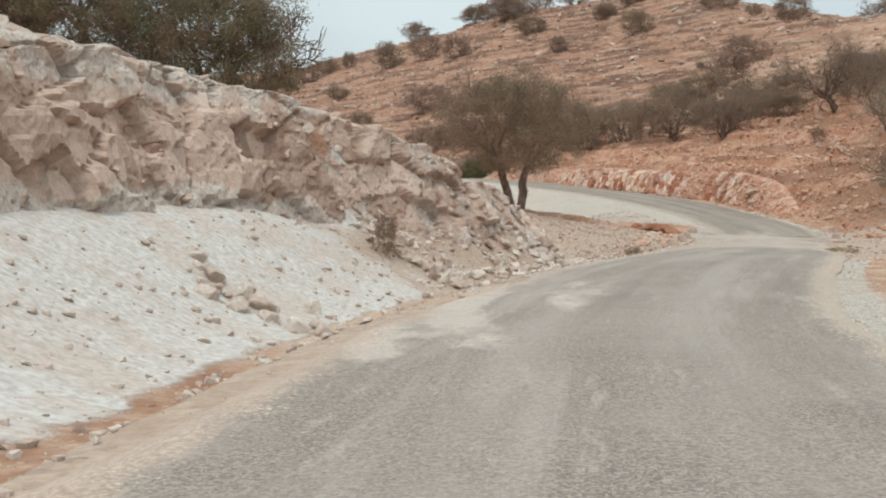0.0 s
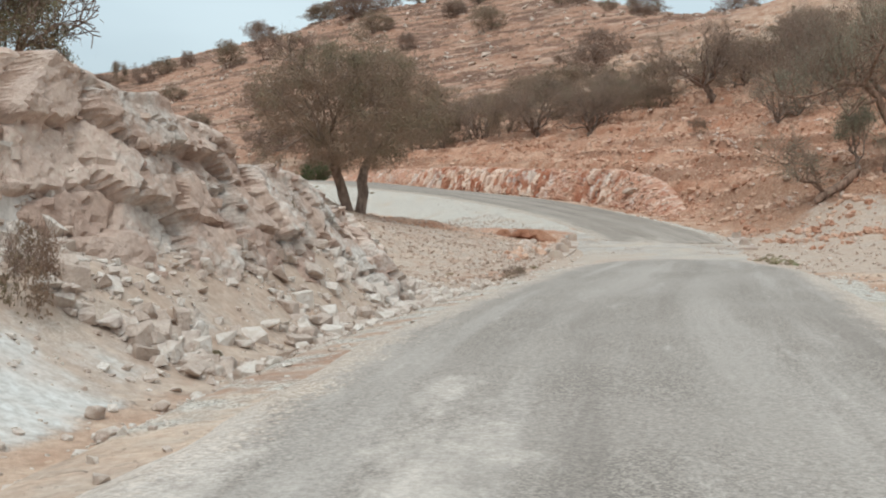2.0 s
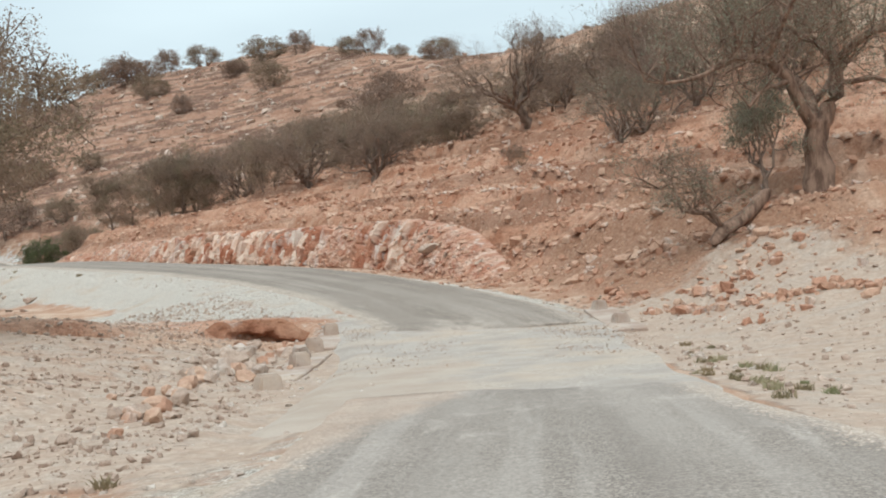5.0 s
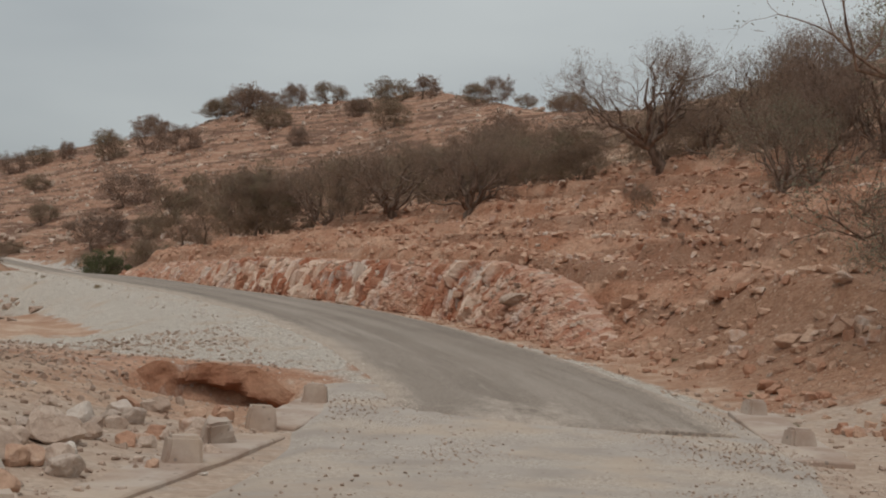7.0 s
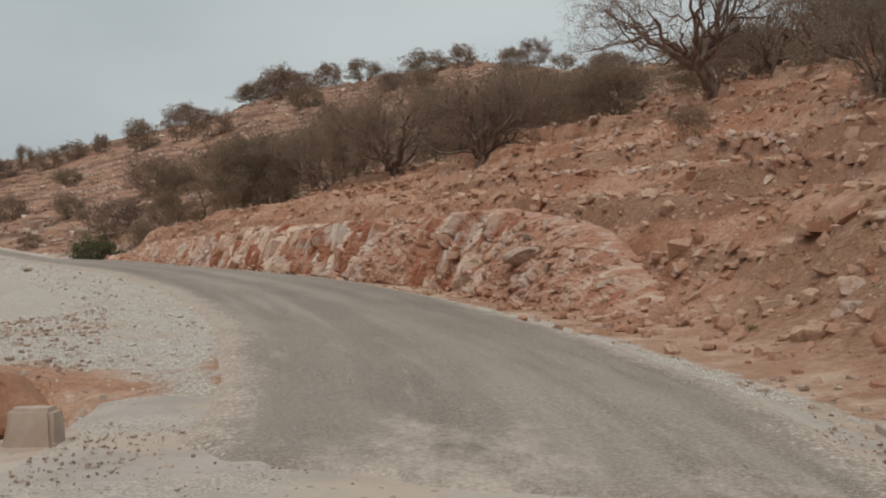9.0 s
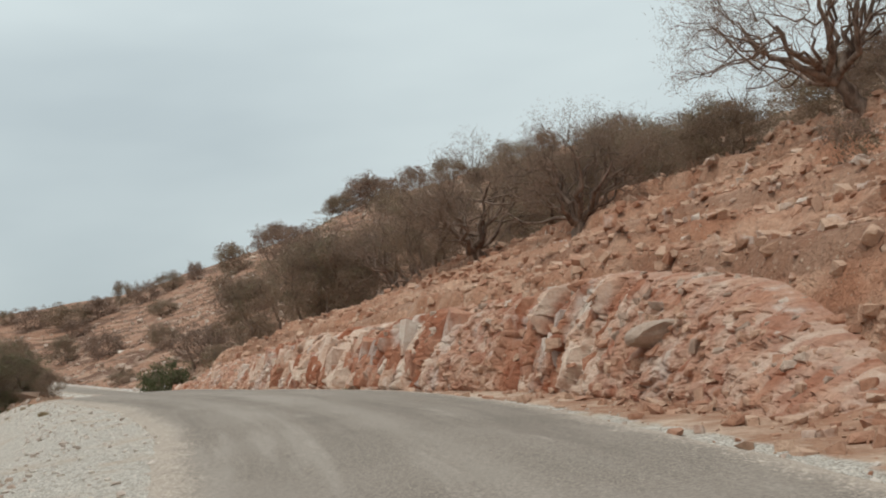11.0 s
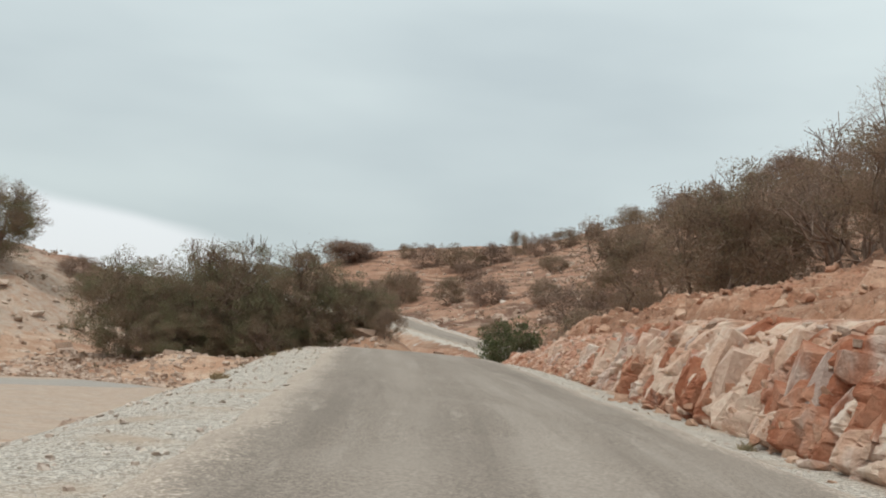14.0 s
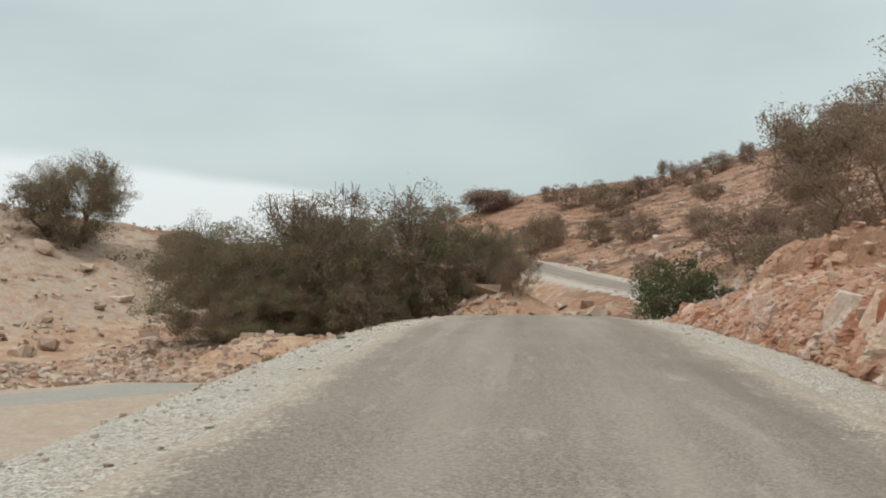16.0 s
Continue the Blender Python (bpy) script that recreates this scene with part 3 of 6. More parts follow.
def poly_mesh(name, verts, faces, mat, attrs=None, flat=True):
    me = bpy.data.meshes.new(name)
    me.from_pydata([tuple(v) for v in verts], [], faces)
    for key, val in (attrs or {}).items():
        me.attributes.new(key, "FLOAT", "POINT").data.foreach_set("value", np.clip(val, 0, 1).ravel().astype(np.float32))
    me.materials.append(mat)
    if not flat:
        me.shade_smooth()
    return me


def lines(lo, a, b, hi, step, growth):
    mid = list(np.arange(a, b, step))
    up, s = [b], step
    while up[-1] < hi:
        s *= growth
        up.append(up[-1] + s)
    dn, s = [a], step
    while dn[-1] > lo:
        s *= growth
        dn.append(dn[-1] - s)
    return np.array(dn[:0:-1] + mid + up)


# ---- ground ----
def ground_masks(x, y, z):
    d, zr = to_road(x, y)
    q = -d
    qf, zt = bank_face(y)
    near = 1 - smooth(36, 42, y)
    chalk = 1 - smooth(25, 29, y) + 0.9 * np.exp(-(((x - 1.8) / 0.9) ** 2 + ((y - 32.2) / 1.4) ** 2) ** 2)
    chalk = np.maximum(chalk, 0.6)
    white = smooth(3.9, 5.0, q) * (1 - smooth(qf - 0.4, qf + 0.3, q)) * near * chalk
    white = np.maximum(white, 0.62 * smooth(qf + 0.4, qf + 1.5, q) * near * (q > 0) * (1 - smooth(14, 30, q)))
    white = np.maximum(white, 0.7 * smooth(qf - 0.9, qf - 0.3, q) * (1 - smooth(qf + 1.0, qf + 2.0, q)) * near)
    pale_field = 0.5 * np.exp(-(((x - 4) / 9) ** 2 + ((y - 74) / 9) ** 2))
    white = np.maximum(white, pale_field)
    far_cut = smooth(2.6, 3.4, d) * (1 - smooth(5.6, 7.0, d)) * smooth(180, 192, y) * (1 - smooth(232, 250, y))
    far_cut = np.maximum(far_cut, 0.6 * smooth(2.2, 3.0, q) * (1 - smooth(7.0, 9.5, q)) * smooth(184, 194, y) * (1 - smooth(226, 240, y)))
    white = np.maximum(white, 0.6 * far_cut)
    a = np.abs(d)
    shoulder = smooth(1.8, 2.6, a) * (1 - smooth(3.7, 4.4, a))
    berm = smooth(2.0, 2.8, q) * (1 - smooth(6.0, 8.0, q)) * smooth(64, 70, y) * (1 - smooth(128, 142, y))
    gravel = np.maximum(shoulder * np.where(d > 0, 0.8 - 0.5 * smooth(36, 42, y) * (1 - smooth(58, 64, y)), 0.55 * smooth(14, 24, y) + 0.3 * smooth(62, 70, y)), berm * 0.95)
    gravel = gravel * (1 - 0.7 * smooth(130, 145, y) * (1 - smooth(165, 180, y)))
    mound = np.exp(-(((x - 7.5) / 4.5) ** 2 + ((y - 78) / 7.0) ** 2) ** 2) * 0.9
    gravel = np.maximum(gravel, mound)
    red = smooth(4.5, 7.0, d) * (1 - smooth(16, 34, d)) * smooth(60, 74, y) * (1 - smooth(150, 200, y)) * 0.8
    wash = np.exp(-(((x - 9.4) / 2.8) ** 2 + ((y - 69.3) / 2.2) ** 2))
    wash = np.maximum(wash, np.exp(-(((x - 5.0) / 1.7) ** 2 + ((y - 64.3) / 0.9) ** 2) ** 2))
    red = np.maximum(red, 0.9 * wash)
    gravel = gravel * (1 - np.clip(1.3 * wash, 0, 1))
    dirt = np.maximum((0.75 - 0.35 * smooth(14, 24, y)) * smooth(2.0, 2.8, q) * (1 - smooth(3.4, 4.2, q)) * (1 - smooth(40, 48, y)),
                      0.9 * smooth(2.2, 3.4, q) * (1 - smooth(6.0, 8.5, q)) * smooth(42, 48, y) * (1 - smooth(60, 66, y)))
    dirt = np.maximum(dirt, 0.65 * smooth(3.0, 3.8, q) * (1 - smooth(qf - 0.2, qf + 0.8, q)) * smooth(20, 26, y) * (1 - smooth(40, 48, y)))
    dirt = np.maximum(dirt, 0.62 * smooth(4.0, 6.0, q) * (1 - smooth(14, 20, q)) * smooth(36, 42, y) * (1 - smooth(60, 66, y)))
    dirt = np.maximum(dirt, 0.8 * old_track(x, y, q))
    dirt = np.maximum(dirt, 0.55 * smooth(-36, -42, x) * smooth(128, 150, y) * (1 - smooth(180, 200, y)))
    dirt = np.maximum(dirt, 0.85 * smooth(1.9, 2.6, d) * (1 - smooth(9, 13, d)) * smooth(38, 44, y) * (1 - smooth(64, 70, y)))
    return {"white": white, "gravel": gravel, "red": red, "dirt": dirt, "grey": old_road(x, y), "earth": smooth(4.5, 6.5, d) * (1 - smooth(10, 14, d)) * smooth(60, 65, y) * (1 - smooth(73, 80, y)), "hill": smooth(142, 190, y) * (1 - far_cut)}


X, Y = np.meshgrid(lines(-700, -14, 33, 700, 0.3, 1.045), lines(-150, -4, 138, 1500, 0.3, 1.022))
Z = height(X, Y)
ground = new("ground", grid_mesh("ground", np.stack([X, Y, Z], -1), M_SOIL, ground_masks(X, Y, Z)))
tagged(ground, "dry pinkish stony hillside ground with pale gravel verges", "ground", kind="structure")


# ---- road ----
def along(y_from, y_to):
    i = np.where((LINE[:, 1] >= y_from) & (LINE[:, 1] <= y_to))[0]
    return LINE[i]


def road_strip(name, c, left_half, right_half, lift, mat, seed, ragged=0.25, cols=71, slant=(0.0, 0.0), mud=None, spill=None):
    """A strip of road; the halves are rows of (y, metres); slant: how far its two ends run askew, in metres."""
    s0 = np.r_[0, np.cumsum(np.hypot(*np.diff(c[:, :2], axis=0).T))]
    total = s0[-1]
    rows = np.r_[np.arange(0, total, 0.45), total]
    u = np.linspace(-1, 1, cols)
    jag = 0.35 * (2 * value_noise(u * 3 + 5, u * 0 + seed, seed) - 1) + 0.15 * (2 * value_noise(u * 11 + 5, u * 0 + seed, seed) - 1)
    s = rows[:, None] + np.exp(-rows[:, None] / 6.0) * (slant[0] * u[None] + jag) + np.exp((rows[:, None] - total) / 6.0) * (slant[1] * u[None] + jag)
    at = [np.interp(s, s0, c[:, a]) for a in range(3)]
    g = np.gradient(c[:, :2], s0, axis=0)
    tx, ty = np.interp(s, s0, g[:, 0]), np.interp(s, s0, g[:, 1])
    yr = np.interp(rows, s0, c[:, 1])
    sway = [ragged * (2 * value_noise(rows * 0.35, rows * 0 + k, seed) - 1) + 0.05 * (2 * value_noise(rows * 1.2, rows * 0 + k + 3, seed) - 1) for k in (1.5, 7.5)]
    left, right = np.interp(yr, *zip(*left_half)) + sway[0], np.interp(yr, *zip(*right_half)) + sway[1]
    off = np.where(u[None] < 0, u[None] * left[:, None], u[None] * right[:, None])
    x, y = at[0] + ty * off, at[1] - tx * off
    z = at[2] + lift + 0.03 * (1 - u[None] ** 2) - 0.09 * np.maximum(np.abs(u[None]) - 0.90, 0) / 0.10
    z = z + 0.02 * (value_noise(x / 1.7, y / 1.7, seed) - 0.5)
    z[0] -= 0.12
    z[-1] -= 0.12
    rim = np.where(u[None] < 0, left[:, None], right[:, None]) - np.abs(off)
    side = 1 - smooth(0.0, 1.1, rim)
    wheel = np.exp(-((np.abs(off) - 0.85) / 0.35) ** 2)
    none = 0 * x
    masks = {"side": side, "wheel": wheel, "across": off / 12 + 0.5, "along": (s + 20) / 400 + none,
             "spill": spill(x, y, off) if spill else none, "mud": mud(x, y, off) if mud else none}
    return new(name, grid_mesh(name, np.stack([x, y, z], -1), mat, masks))


def fine(c, n=2):
    k = np.linspace(0, len(c) - 1, len(c) * n)
    return np.stack([np.interp(k, np.arange(len(c)), c[:, a]) for a in range(3)], -1)


def chalk_spill(x, y, off):
    """Chalk dust dragged over the first stretch."""
    patches = ((-1.0, 11.4, 0.40, 1.8), (0.15, 12.8, 0.35, 2.2), (1.3, 18.0, 0.45, 3.4), (-0.5, 15.2, 0.5, 2.8), (1.9, 21.0, 0.4, 2.8), (-1.4, 14.0, 0.5, 3.0), (-0.2, 17.6, 0.5, 2.6), (0.3, 20.5, 0.4, 2.2))
    return sum(0.8 * np.exp(-(((x - a) / w) ** 2 + ((y - b) / h) ** 2)) for a, b, w, h in patches) + 0.5 * smooth(37, 47, y)


def ford_mud(x, y, off):
    """Pink silt washed over the side of the road that faces the low field."""
    edge = np.interp(y, [38, 43, 46, 49, 52, 59, 64, 68], [-3.6, -2.5, -1.9, -1.0, -0.7, -0.4, -1.6, -2.6])
    return 0.85 * smooth(0.9, -0.9, off - edge) * smooth(38, 43, y) * (1 - smooth(54, 62, y))


def worn_start(x, y, off):
    """Dust over the ragged start of the climbing stretch."""
    return 0.55 * (1 - smooth(63, 70, y)) + 0.35 * np.exp(-((off + 0.4) / 0.9) ** 2) * (1 - smooth(66, 84, y))


def dirt_side(x, y, off):
    """Brown dirt that creeps over the bank's side of the first stretch."""
    return np.maximum(0.75 * smooth(-1.7, -2.9, off) * (1 - smooth(16, 24, y)), ford_mud(x, y, off))


road_a = tagged(road_strip("road", fine(along(-40, 50.2)), [(-40, 2.9), (14, 3.0), (22, 2.8), (50, 2.8)], [(-40, 3.1), (14, 3.1), (30, 3.4), (40, 3.3), (47, 2.2), (51, 2.1)], 0.0, M_ASPHALT, 4, 0.12,
                           slant=(0, -1.0), mud=dirt_side, spill=chalk_spill), "worn pale grey asphalt road, dusty at its edges", "road", kind="structure")
road_b = tagged(road_strip("road", fine(along(63.0, 275)), [(63, 2.5), (75, 2.4), (95, 2.9), (125, 2.8), (150, 2.5)], [(63, 2.9), (70, 3.4), (88, 3.7), (96, 3.0), (118, 3.0), (150, 2.5)], 0.005, M_ASPHALT_OLD, 9, 0.08,
                           slant=(-2.0, 0), spill=worn_start), "worn grey asphalt road climbing the hill", "road", kind="structure")
ford = tagged(road_strip("ford", fine(along(46.5, 68.5)), [(46, 3.4), (70, 3.6)], [(46, 2.2), (52, 2.3), (59, 2.9), (63, 3.6), (70, 3.6)], -0.035, M_CONCRETE, 14, 0.2, mud=ford_mud),
              "dusty weathered concrete ford between two stretches of road", "ford", kind="structure")


# ---- rock faces ----
def face_mesh(name, y0, y1, step, rows, side, profile, relief, mat, masks):
    """A rock face beside the road: swept along it, with broken blocks standing out from it."""
    c = along(y0, y1)
    s_all = np.r_[0, np.cumsum(np.hypot(*np.diff(c[:, :2], axis=0).T))]
    s = np.arange(0, s_all[-1], step)
    c = np.stack([np.interp(s, s_all, c[:, a]) for a in range(3)], -1)
    t = np.gradient(c[:, :2], axis=0)
    t /= np.hypot(t[:, 0], t[:, 1])[:, None]
    v = np.linspace(0, 1, rows)
    q, z = profile(c, v)
    env = smooth(0, 0.12, v) * (1 - smooth(0.86, 1.0, v))
    out, tone = relief(s[:, None] + 0 * q, z, v[None] + 0 * q)
    out = out * env[None] - 0.22 * (1 - env[None])
    q = q - out
    sgn = 1 if side == "right" else -1
    x = c[:, 0:1] + sgn * t[:, 1:2] * q
    y = c[:, 1:2] - sgn * t[:, 0:1] * q
    z = z + 0.25 * out
    P = np.stack([x, y, z], -1)
    attrs = {"tone": tone}
    attrs.update(masks(x, y, z, c))
    if side == "right":
        turned = {k: v[:, ::-1] for k, v in attrs.items()}
        return new(name, grid_mesh(name, P[:, ::-1], mat, turned, flat=True)), P
    return new(name, grid_mesh(name, P, mat, attrs, flat=True)), P


def bank_profile(c, v):
    qf, zt = bank_face(c[:, 1])
    foot = c[:, 2] + 0.15
    fade = 1 - smooth(41.5, 46.5, c[:, 1])
    q = qf[:, None] - 1.15 + 2.3 * v[None] ** 1.1
    z = foot[:, None] - 0.8 + (zt - foot + 0.9)[:, None] * (0.25 * v[None] + 0.75 * smooth(0.05, 0.95, v)[None])
    return q, z - 1.2 * (1 - fade[:, None])


def bank_relief(s, z, v):
    warp = fractal(s / 2.0, z / 2.0, 40, 3)
    a, ea, ia = blocky(s / 1.0 + 0.8 * warp, z / 0.8 + 0.7 * warp, 31, 0.9)
    b, eb, ib = blocky(s / 0.5 + 0.6 * warp, z / 0.42 + 0.3 * warp, 32, 0.5)
    c, ec, ic = blocky(s / 0.2, z / 0.14, 34)
    n = fractal(s / 3.0, z / 2.0, 33, 3)
    gap = 1 - smooth(0.0, 0.07, ea)
    up = smooth(0.30, 0.42, v + 0.25 * n)
    broken = smooth(0.80, 0.86, v + 0.1 * n)
    out = 0.05 + 0.46 * (a - 0.45) - 0.20 * gap + 0.10 * (b - 0.5) - 0.05 * (1 - smooth(0, 0.1, eb)) + 0.035 * (c - 0.5) + 0.35 * n + 0.10 * broken
    low = 0.10 + 0.40 * n + 0.06 * (b - 0.5) * smooth(0.45, 0.6, ib) + 0.015 * (c - 0.5)
    return out * up + low * (1 - up), 0.15 + 0.55 * ia + 0.3 * ib


def bank_masks(x, y, z, c):
    lo = c[:, 2:3]
    w = (1 - smooth(1.0, 2.1, z - lo + 1.1 * fractal(x / 2.2, y / 2.2, 50, 4))) * (1 - smooth(24, 28.5, y))
    w = np.maximum(w, 0.95 * np.exp(-(((x - 1.6) / 1.1) ** 2 + ((y - 32.3) / 1.5) ** 2) ** 2) * (z - lo < 0.7))
    w = np.maximum(w, 0.55 * smooth(2.7, 3.6, z - lo))
    w = np.maximum(w, 0.42 * smooth(26, 29, y))
    return {"white": w}


bank, BANK = face_mesh("rock_bank", 8, 47, 0.065, 84, "left", bank_profile, bank_relief, M_CLIFF, bank_masks)
tagged(bank, "broken pinkish limestone bank, chalky white at its foot", "rock bank", kind="structure")


def cut_profile(c, v):
    foot = cut_foot(c[:, 1])
    top_d = foot + 1.5
    t = np.gradient(c[:, :2], axis=0)
    t /= np.hypot(t[:, 0], t[:, 1])[:, None]
    top_z = height(c[:, 0] + t[:, 1] * (top_d + 0.35), c[:, 1] - t[:, 0] * (top_d + 0.35), False) + 0.12
    fade = smooth(75, 80, c[:, 1]) * (1 - smooth(128, 138, c[:, 1]))
    q = foot[:, None] - 0.12 + 1.85 * v[None] ** 1.7
    z = c[:, 2:3] - 0.3 + (top_z - c[:, 2] + 0.3)[:, None] * smooth(-0.15, 1.08, v)[None]
    return q, z - 0.8 * (1 - fade[:, None])


def cut_loose(s):
    """How far the cut has crumbled, along its length: earth at both ends and a slump between two stretches of standing rock."""
    return np.clip((1 - smooth(9.5, 11.5, s)) + smooth(14.4, 15.6, s) * (1 - smooth(17.6, 19.0, s)) + smooth(34, 40, s), 0, 1)


def cut_relief(s, z, v):
    warp = fractal(s / 3.0, z / 4.0, 60, 3)
    rubble = np.clip(cut_loose(s) + 0.9 * smooth(0.80, 0.93, v + 0.35 * fractal(s / 1.5, s * 0, 68, 3)), 0, 1)
    a, ea, ia = blocky(s / 0.40 + 0.25 * warp, z / 1.9 + 0.6 * warp, 61, 0.45)
    b, eb, ib = blocky(s / 0.21 + 0.3 * warp, z / 0.55 + 0.4 * warp, 62, 0.7)
    c, ec, ic = blocky(s / 0.20, z / 0.17, 64, 0.8)
    e, ee, ie = blocky(s / 0.45 + 0.3 * warp, z / 0.34, 65, 0.8)
    n = fractal(s / 4.0, z / 2.0, 63, 3)
    wall = 0.55 * (a - 0.5) - 0.30 * (1 - smooth(0.0, 0.10, ea)) + 0.16 * (b - 0.5) - 0.08 * (1 - smooth(0, 0.12, eb)) + 0.03 * (c - 0.5)
    loose = 0.15 * (e - 0.5) * smooth(0.4, 0.6, ie) + 0.11 * (c - 0.5) - 0.05 * (1 - smooth(0, 0.15, ec)) + 0.12 * fractal(s / 0.5, z / 0.5, 66, 3)
    out = 0.02 + wall * (1 - rubble) + loose * rubble + 0.28 * n
    blocks = np.where(ia > 0.5, 0.72 + 0.28 * ib, 0.02 + 0.30 * ib)
    crumbs = 0.18 + 0.22 * ie + 0.28 * ic
    return out, blocks * (1 - rubble) + crumbs * rubble


cut, CUT = face_mesh("rock_cut", 74, 137, 0.06, 72, "right", cut_profile, cut_relief, M_CUT, lambda x, y, z, c: {"white": 0 * x})
tagged(cut, "red and cream rock cut with upright broken blocks", "rock cut", kind="structure")



# undercut red earth bank above the washed-out hollow
U, W = np.meshgrid(np.linspace(0, 1, 74), np.linspace(0, 1, 34))
bx = 7.9 + 4.1 * U
ends = smooth(0, 0.3, U) * (1 - smooth(0.7, 1, U))
rise = smooth(0, 0.75, W)
behind = smooth(0.72, 1.0, W)
bz = -0.95 + (1.32 + 0.2 * fractal(bx / 0.9, bx * 0 + 2, 71, 3)) * rise * (0.55 + 0.45 * ends) - 0.12 * behind
cave = np.exp(-((bx - 10.5) / 0.85) ** 4) * np.exp(-((bz + 0.36 + 0.2 * (bx - 10.5)) / 0.2) ** 4)
cave2 = 0.5 * np.exp(-((bx - 10.5) / 0.14) ** 2) * np.exp(-((bz + 0.12) / 0.14) ** 2)
by = 67.85 - 0.4 * (1 - ends) + 0.2 * np.sin(bx * 2.1) + 0.95 * rise + 1.0 * behind + 1.5 * cave + cave2 + 0.45 * fractal(bx / 0.45, bz / 0.3, 72, 5)
bz = bz + 0.12 * fractal(bx / 0.5, by / 0.5, 73, 3)
tone = 0.45 + 0.7 * fractal(bx / 0.5, bz / 0.3, 74, 4)
tagged(new("earth_bank", grid_mesh("earth_bank", np.stack([bx, by, bz], -1), M_EARTH, {"tone": tone}, flat=True)), "undercut red earth bank above a washed-out hollow", "earth bank", kind="structure")
# ---- trees ----
def frame_of(v):
    v = v / (np.linalg.norm(v) + 1e-9)
    a = np.array([0.0, 0, 1]) if abs(v[2]) < 0.9 else np.array([1.0, 0, 0])
    u = np.cross(v, a)
    u /= np.linalg.norm(u)
    return u, np.cross(v, u)


class Wood:
    """Collects tapered limbs and twig ends while a tree grows."""

    def __init__(self):
        self.limbs, self.ends = [], []


def grow(rng, wood, start, way, length, radius, depth, most, kids, spread, wander, lift, limb):
    pts, radii = [np.array(start, float)], [radius]
    n = 5 if depth < 2 else 3
    d = np.array(way, float)
    for k in range(n):
        d = d + rng.normal(0, wander, 3) + np.array([0, 0, lift * (0.6 if depth else 0.2)])
        d /= np.linalg.norm(d)
        pts.append(pts[-1] + d * length / n)
        radii.append(radius * (1 - 0.28 * (k + 1) / n))
    wood.limbs.append((limb, depth, pts, radii))
    if depth >= max(2, most - 4):
        wood.ends += [(p, depth) for p in pts[1:]]
    if depth >= most:
        return
    count = kids + (1 if rng.rand() < 0.45 else 0)
    spin = rng.uniform(0, 6.28)
    for k in range(count):
        at = n if k < 2 else rng.randint(max(1, n - 2), n + 1)
        u, v = frame_of(d)
        ang = rng.uniform(0.55, 1.15) * spread
        az = spin + k * 6.283 / count + rng.normal(0, 0.35)
        nd = d * math.cos(ang) + (u * math.cos(az) + v * math.sin(az)) * math.sin(ang)
        sub = limb if depth else len({l for l, *_ in wood.limbs})
        grow(rng, wood, pts[at], nd, length * rng.uniform(0.62, 0.86), radii[at] * rng.uniform(0.55, 0.72), depth + 1, most, kids, spread, wander, lift, sub)


def tubes(limbs):
    V, F, base = [], [], 0
    for _, depth, pts, radii in limbs:
        sides = 8 if depth == 0 else 6 if depth == 1 else 4 if depth < 4 else 3
        for k, (p, r) in enumerate(zip(pts, radii)):
            d = pts[min(k + 1, len(pts) - 1)] - pts[max(k - 1, 0)]
            u, v = frame_of(d)
            for a in range(sides):
                w = 2 * math.pi * a / sides
                bulge = 1 + (0.18 * math.sin(3 * w + k) if depth == 0 else 0)
                V.append(p + (u * math.cos(w) + v * math.sin(w)) * r * bulge)
        for k in range(len(pts) - 1):
            for a in range(sides):
                b = (a + 1) % sides
                F.append((base + k * sides + a, base + k * sides + b, base + (k + 1) * sides + b, base + (k + 1) * sides + a))
        base += len(pts) * sides
    return V, F


def leaf_mesh(name, centres, size, aspect, rng, mat, droop=0.0):
    """Many small leaves, each a folded blade of its own."""
    n = len(centres)
    d = rng.normal(0, 1, (n, 3))
    d[:, 2] -= droop
    d /= np.linalg.norm(d, axis=1)[:, None]
    e = np.cross(d, rng.normal(0, 1, (n, 3)))
    e /= np.linalg.norm(e, axis=1)[:, None] + 1e-9
    L = size * rng.uniform(0.6, 1.4, (n, 1))
    W = L * aspect
    c = np.asarray(centres)
    P = np.stack([c - d * L / 2, c + e * W / 2, c + d * L / 2, c - e * W / 2], 1).reshape(-1, 3)
    me = bpy.data.meshes.new(name)
    f = np.arange(4 * n)
    me.vertices.add(4 * n), me.vertices.foreach_set("co", P.ravel())
    me.loops.add(4 * n), me.loops.foreach_set("vertex_index", f)
    me.polygons.add(n), me.polygons.foreach_set("loop_start", np.arange(0, 4 * n, 4))
    me.update(calc_edges=True)
    me.materials.append(mat)
    return me


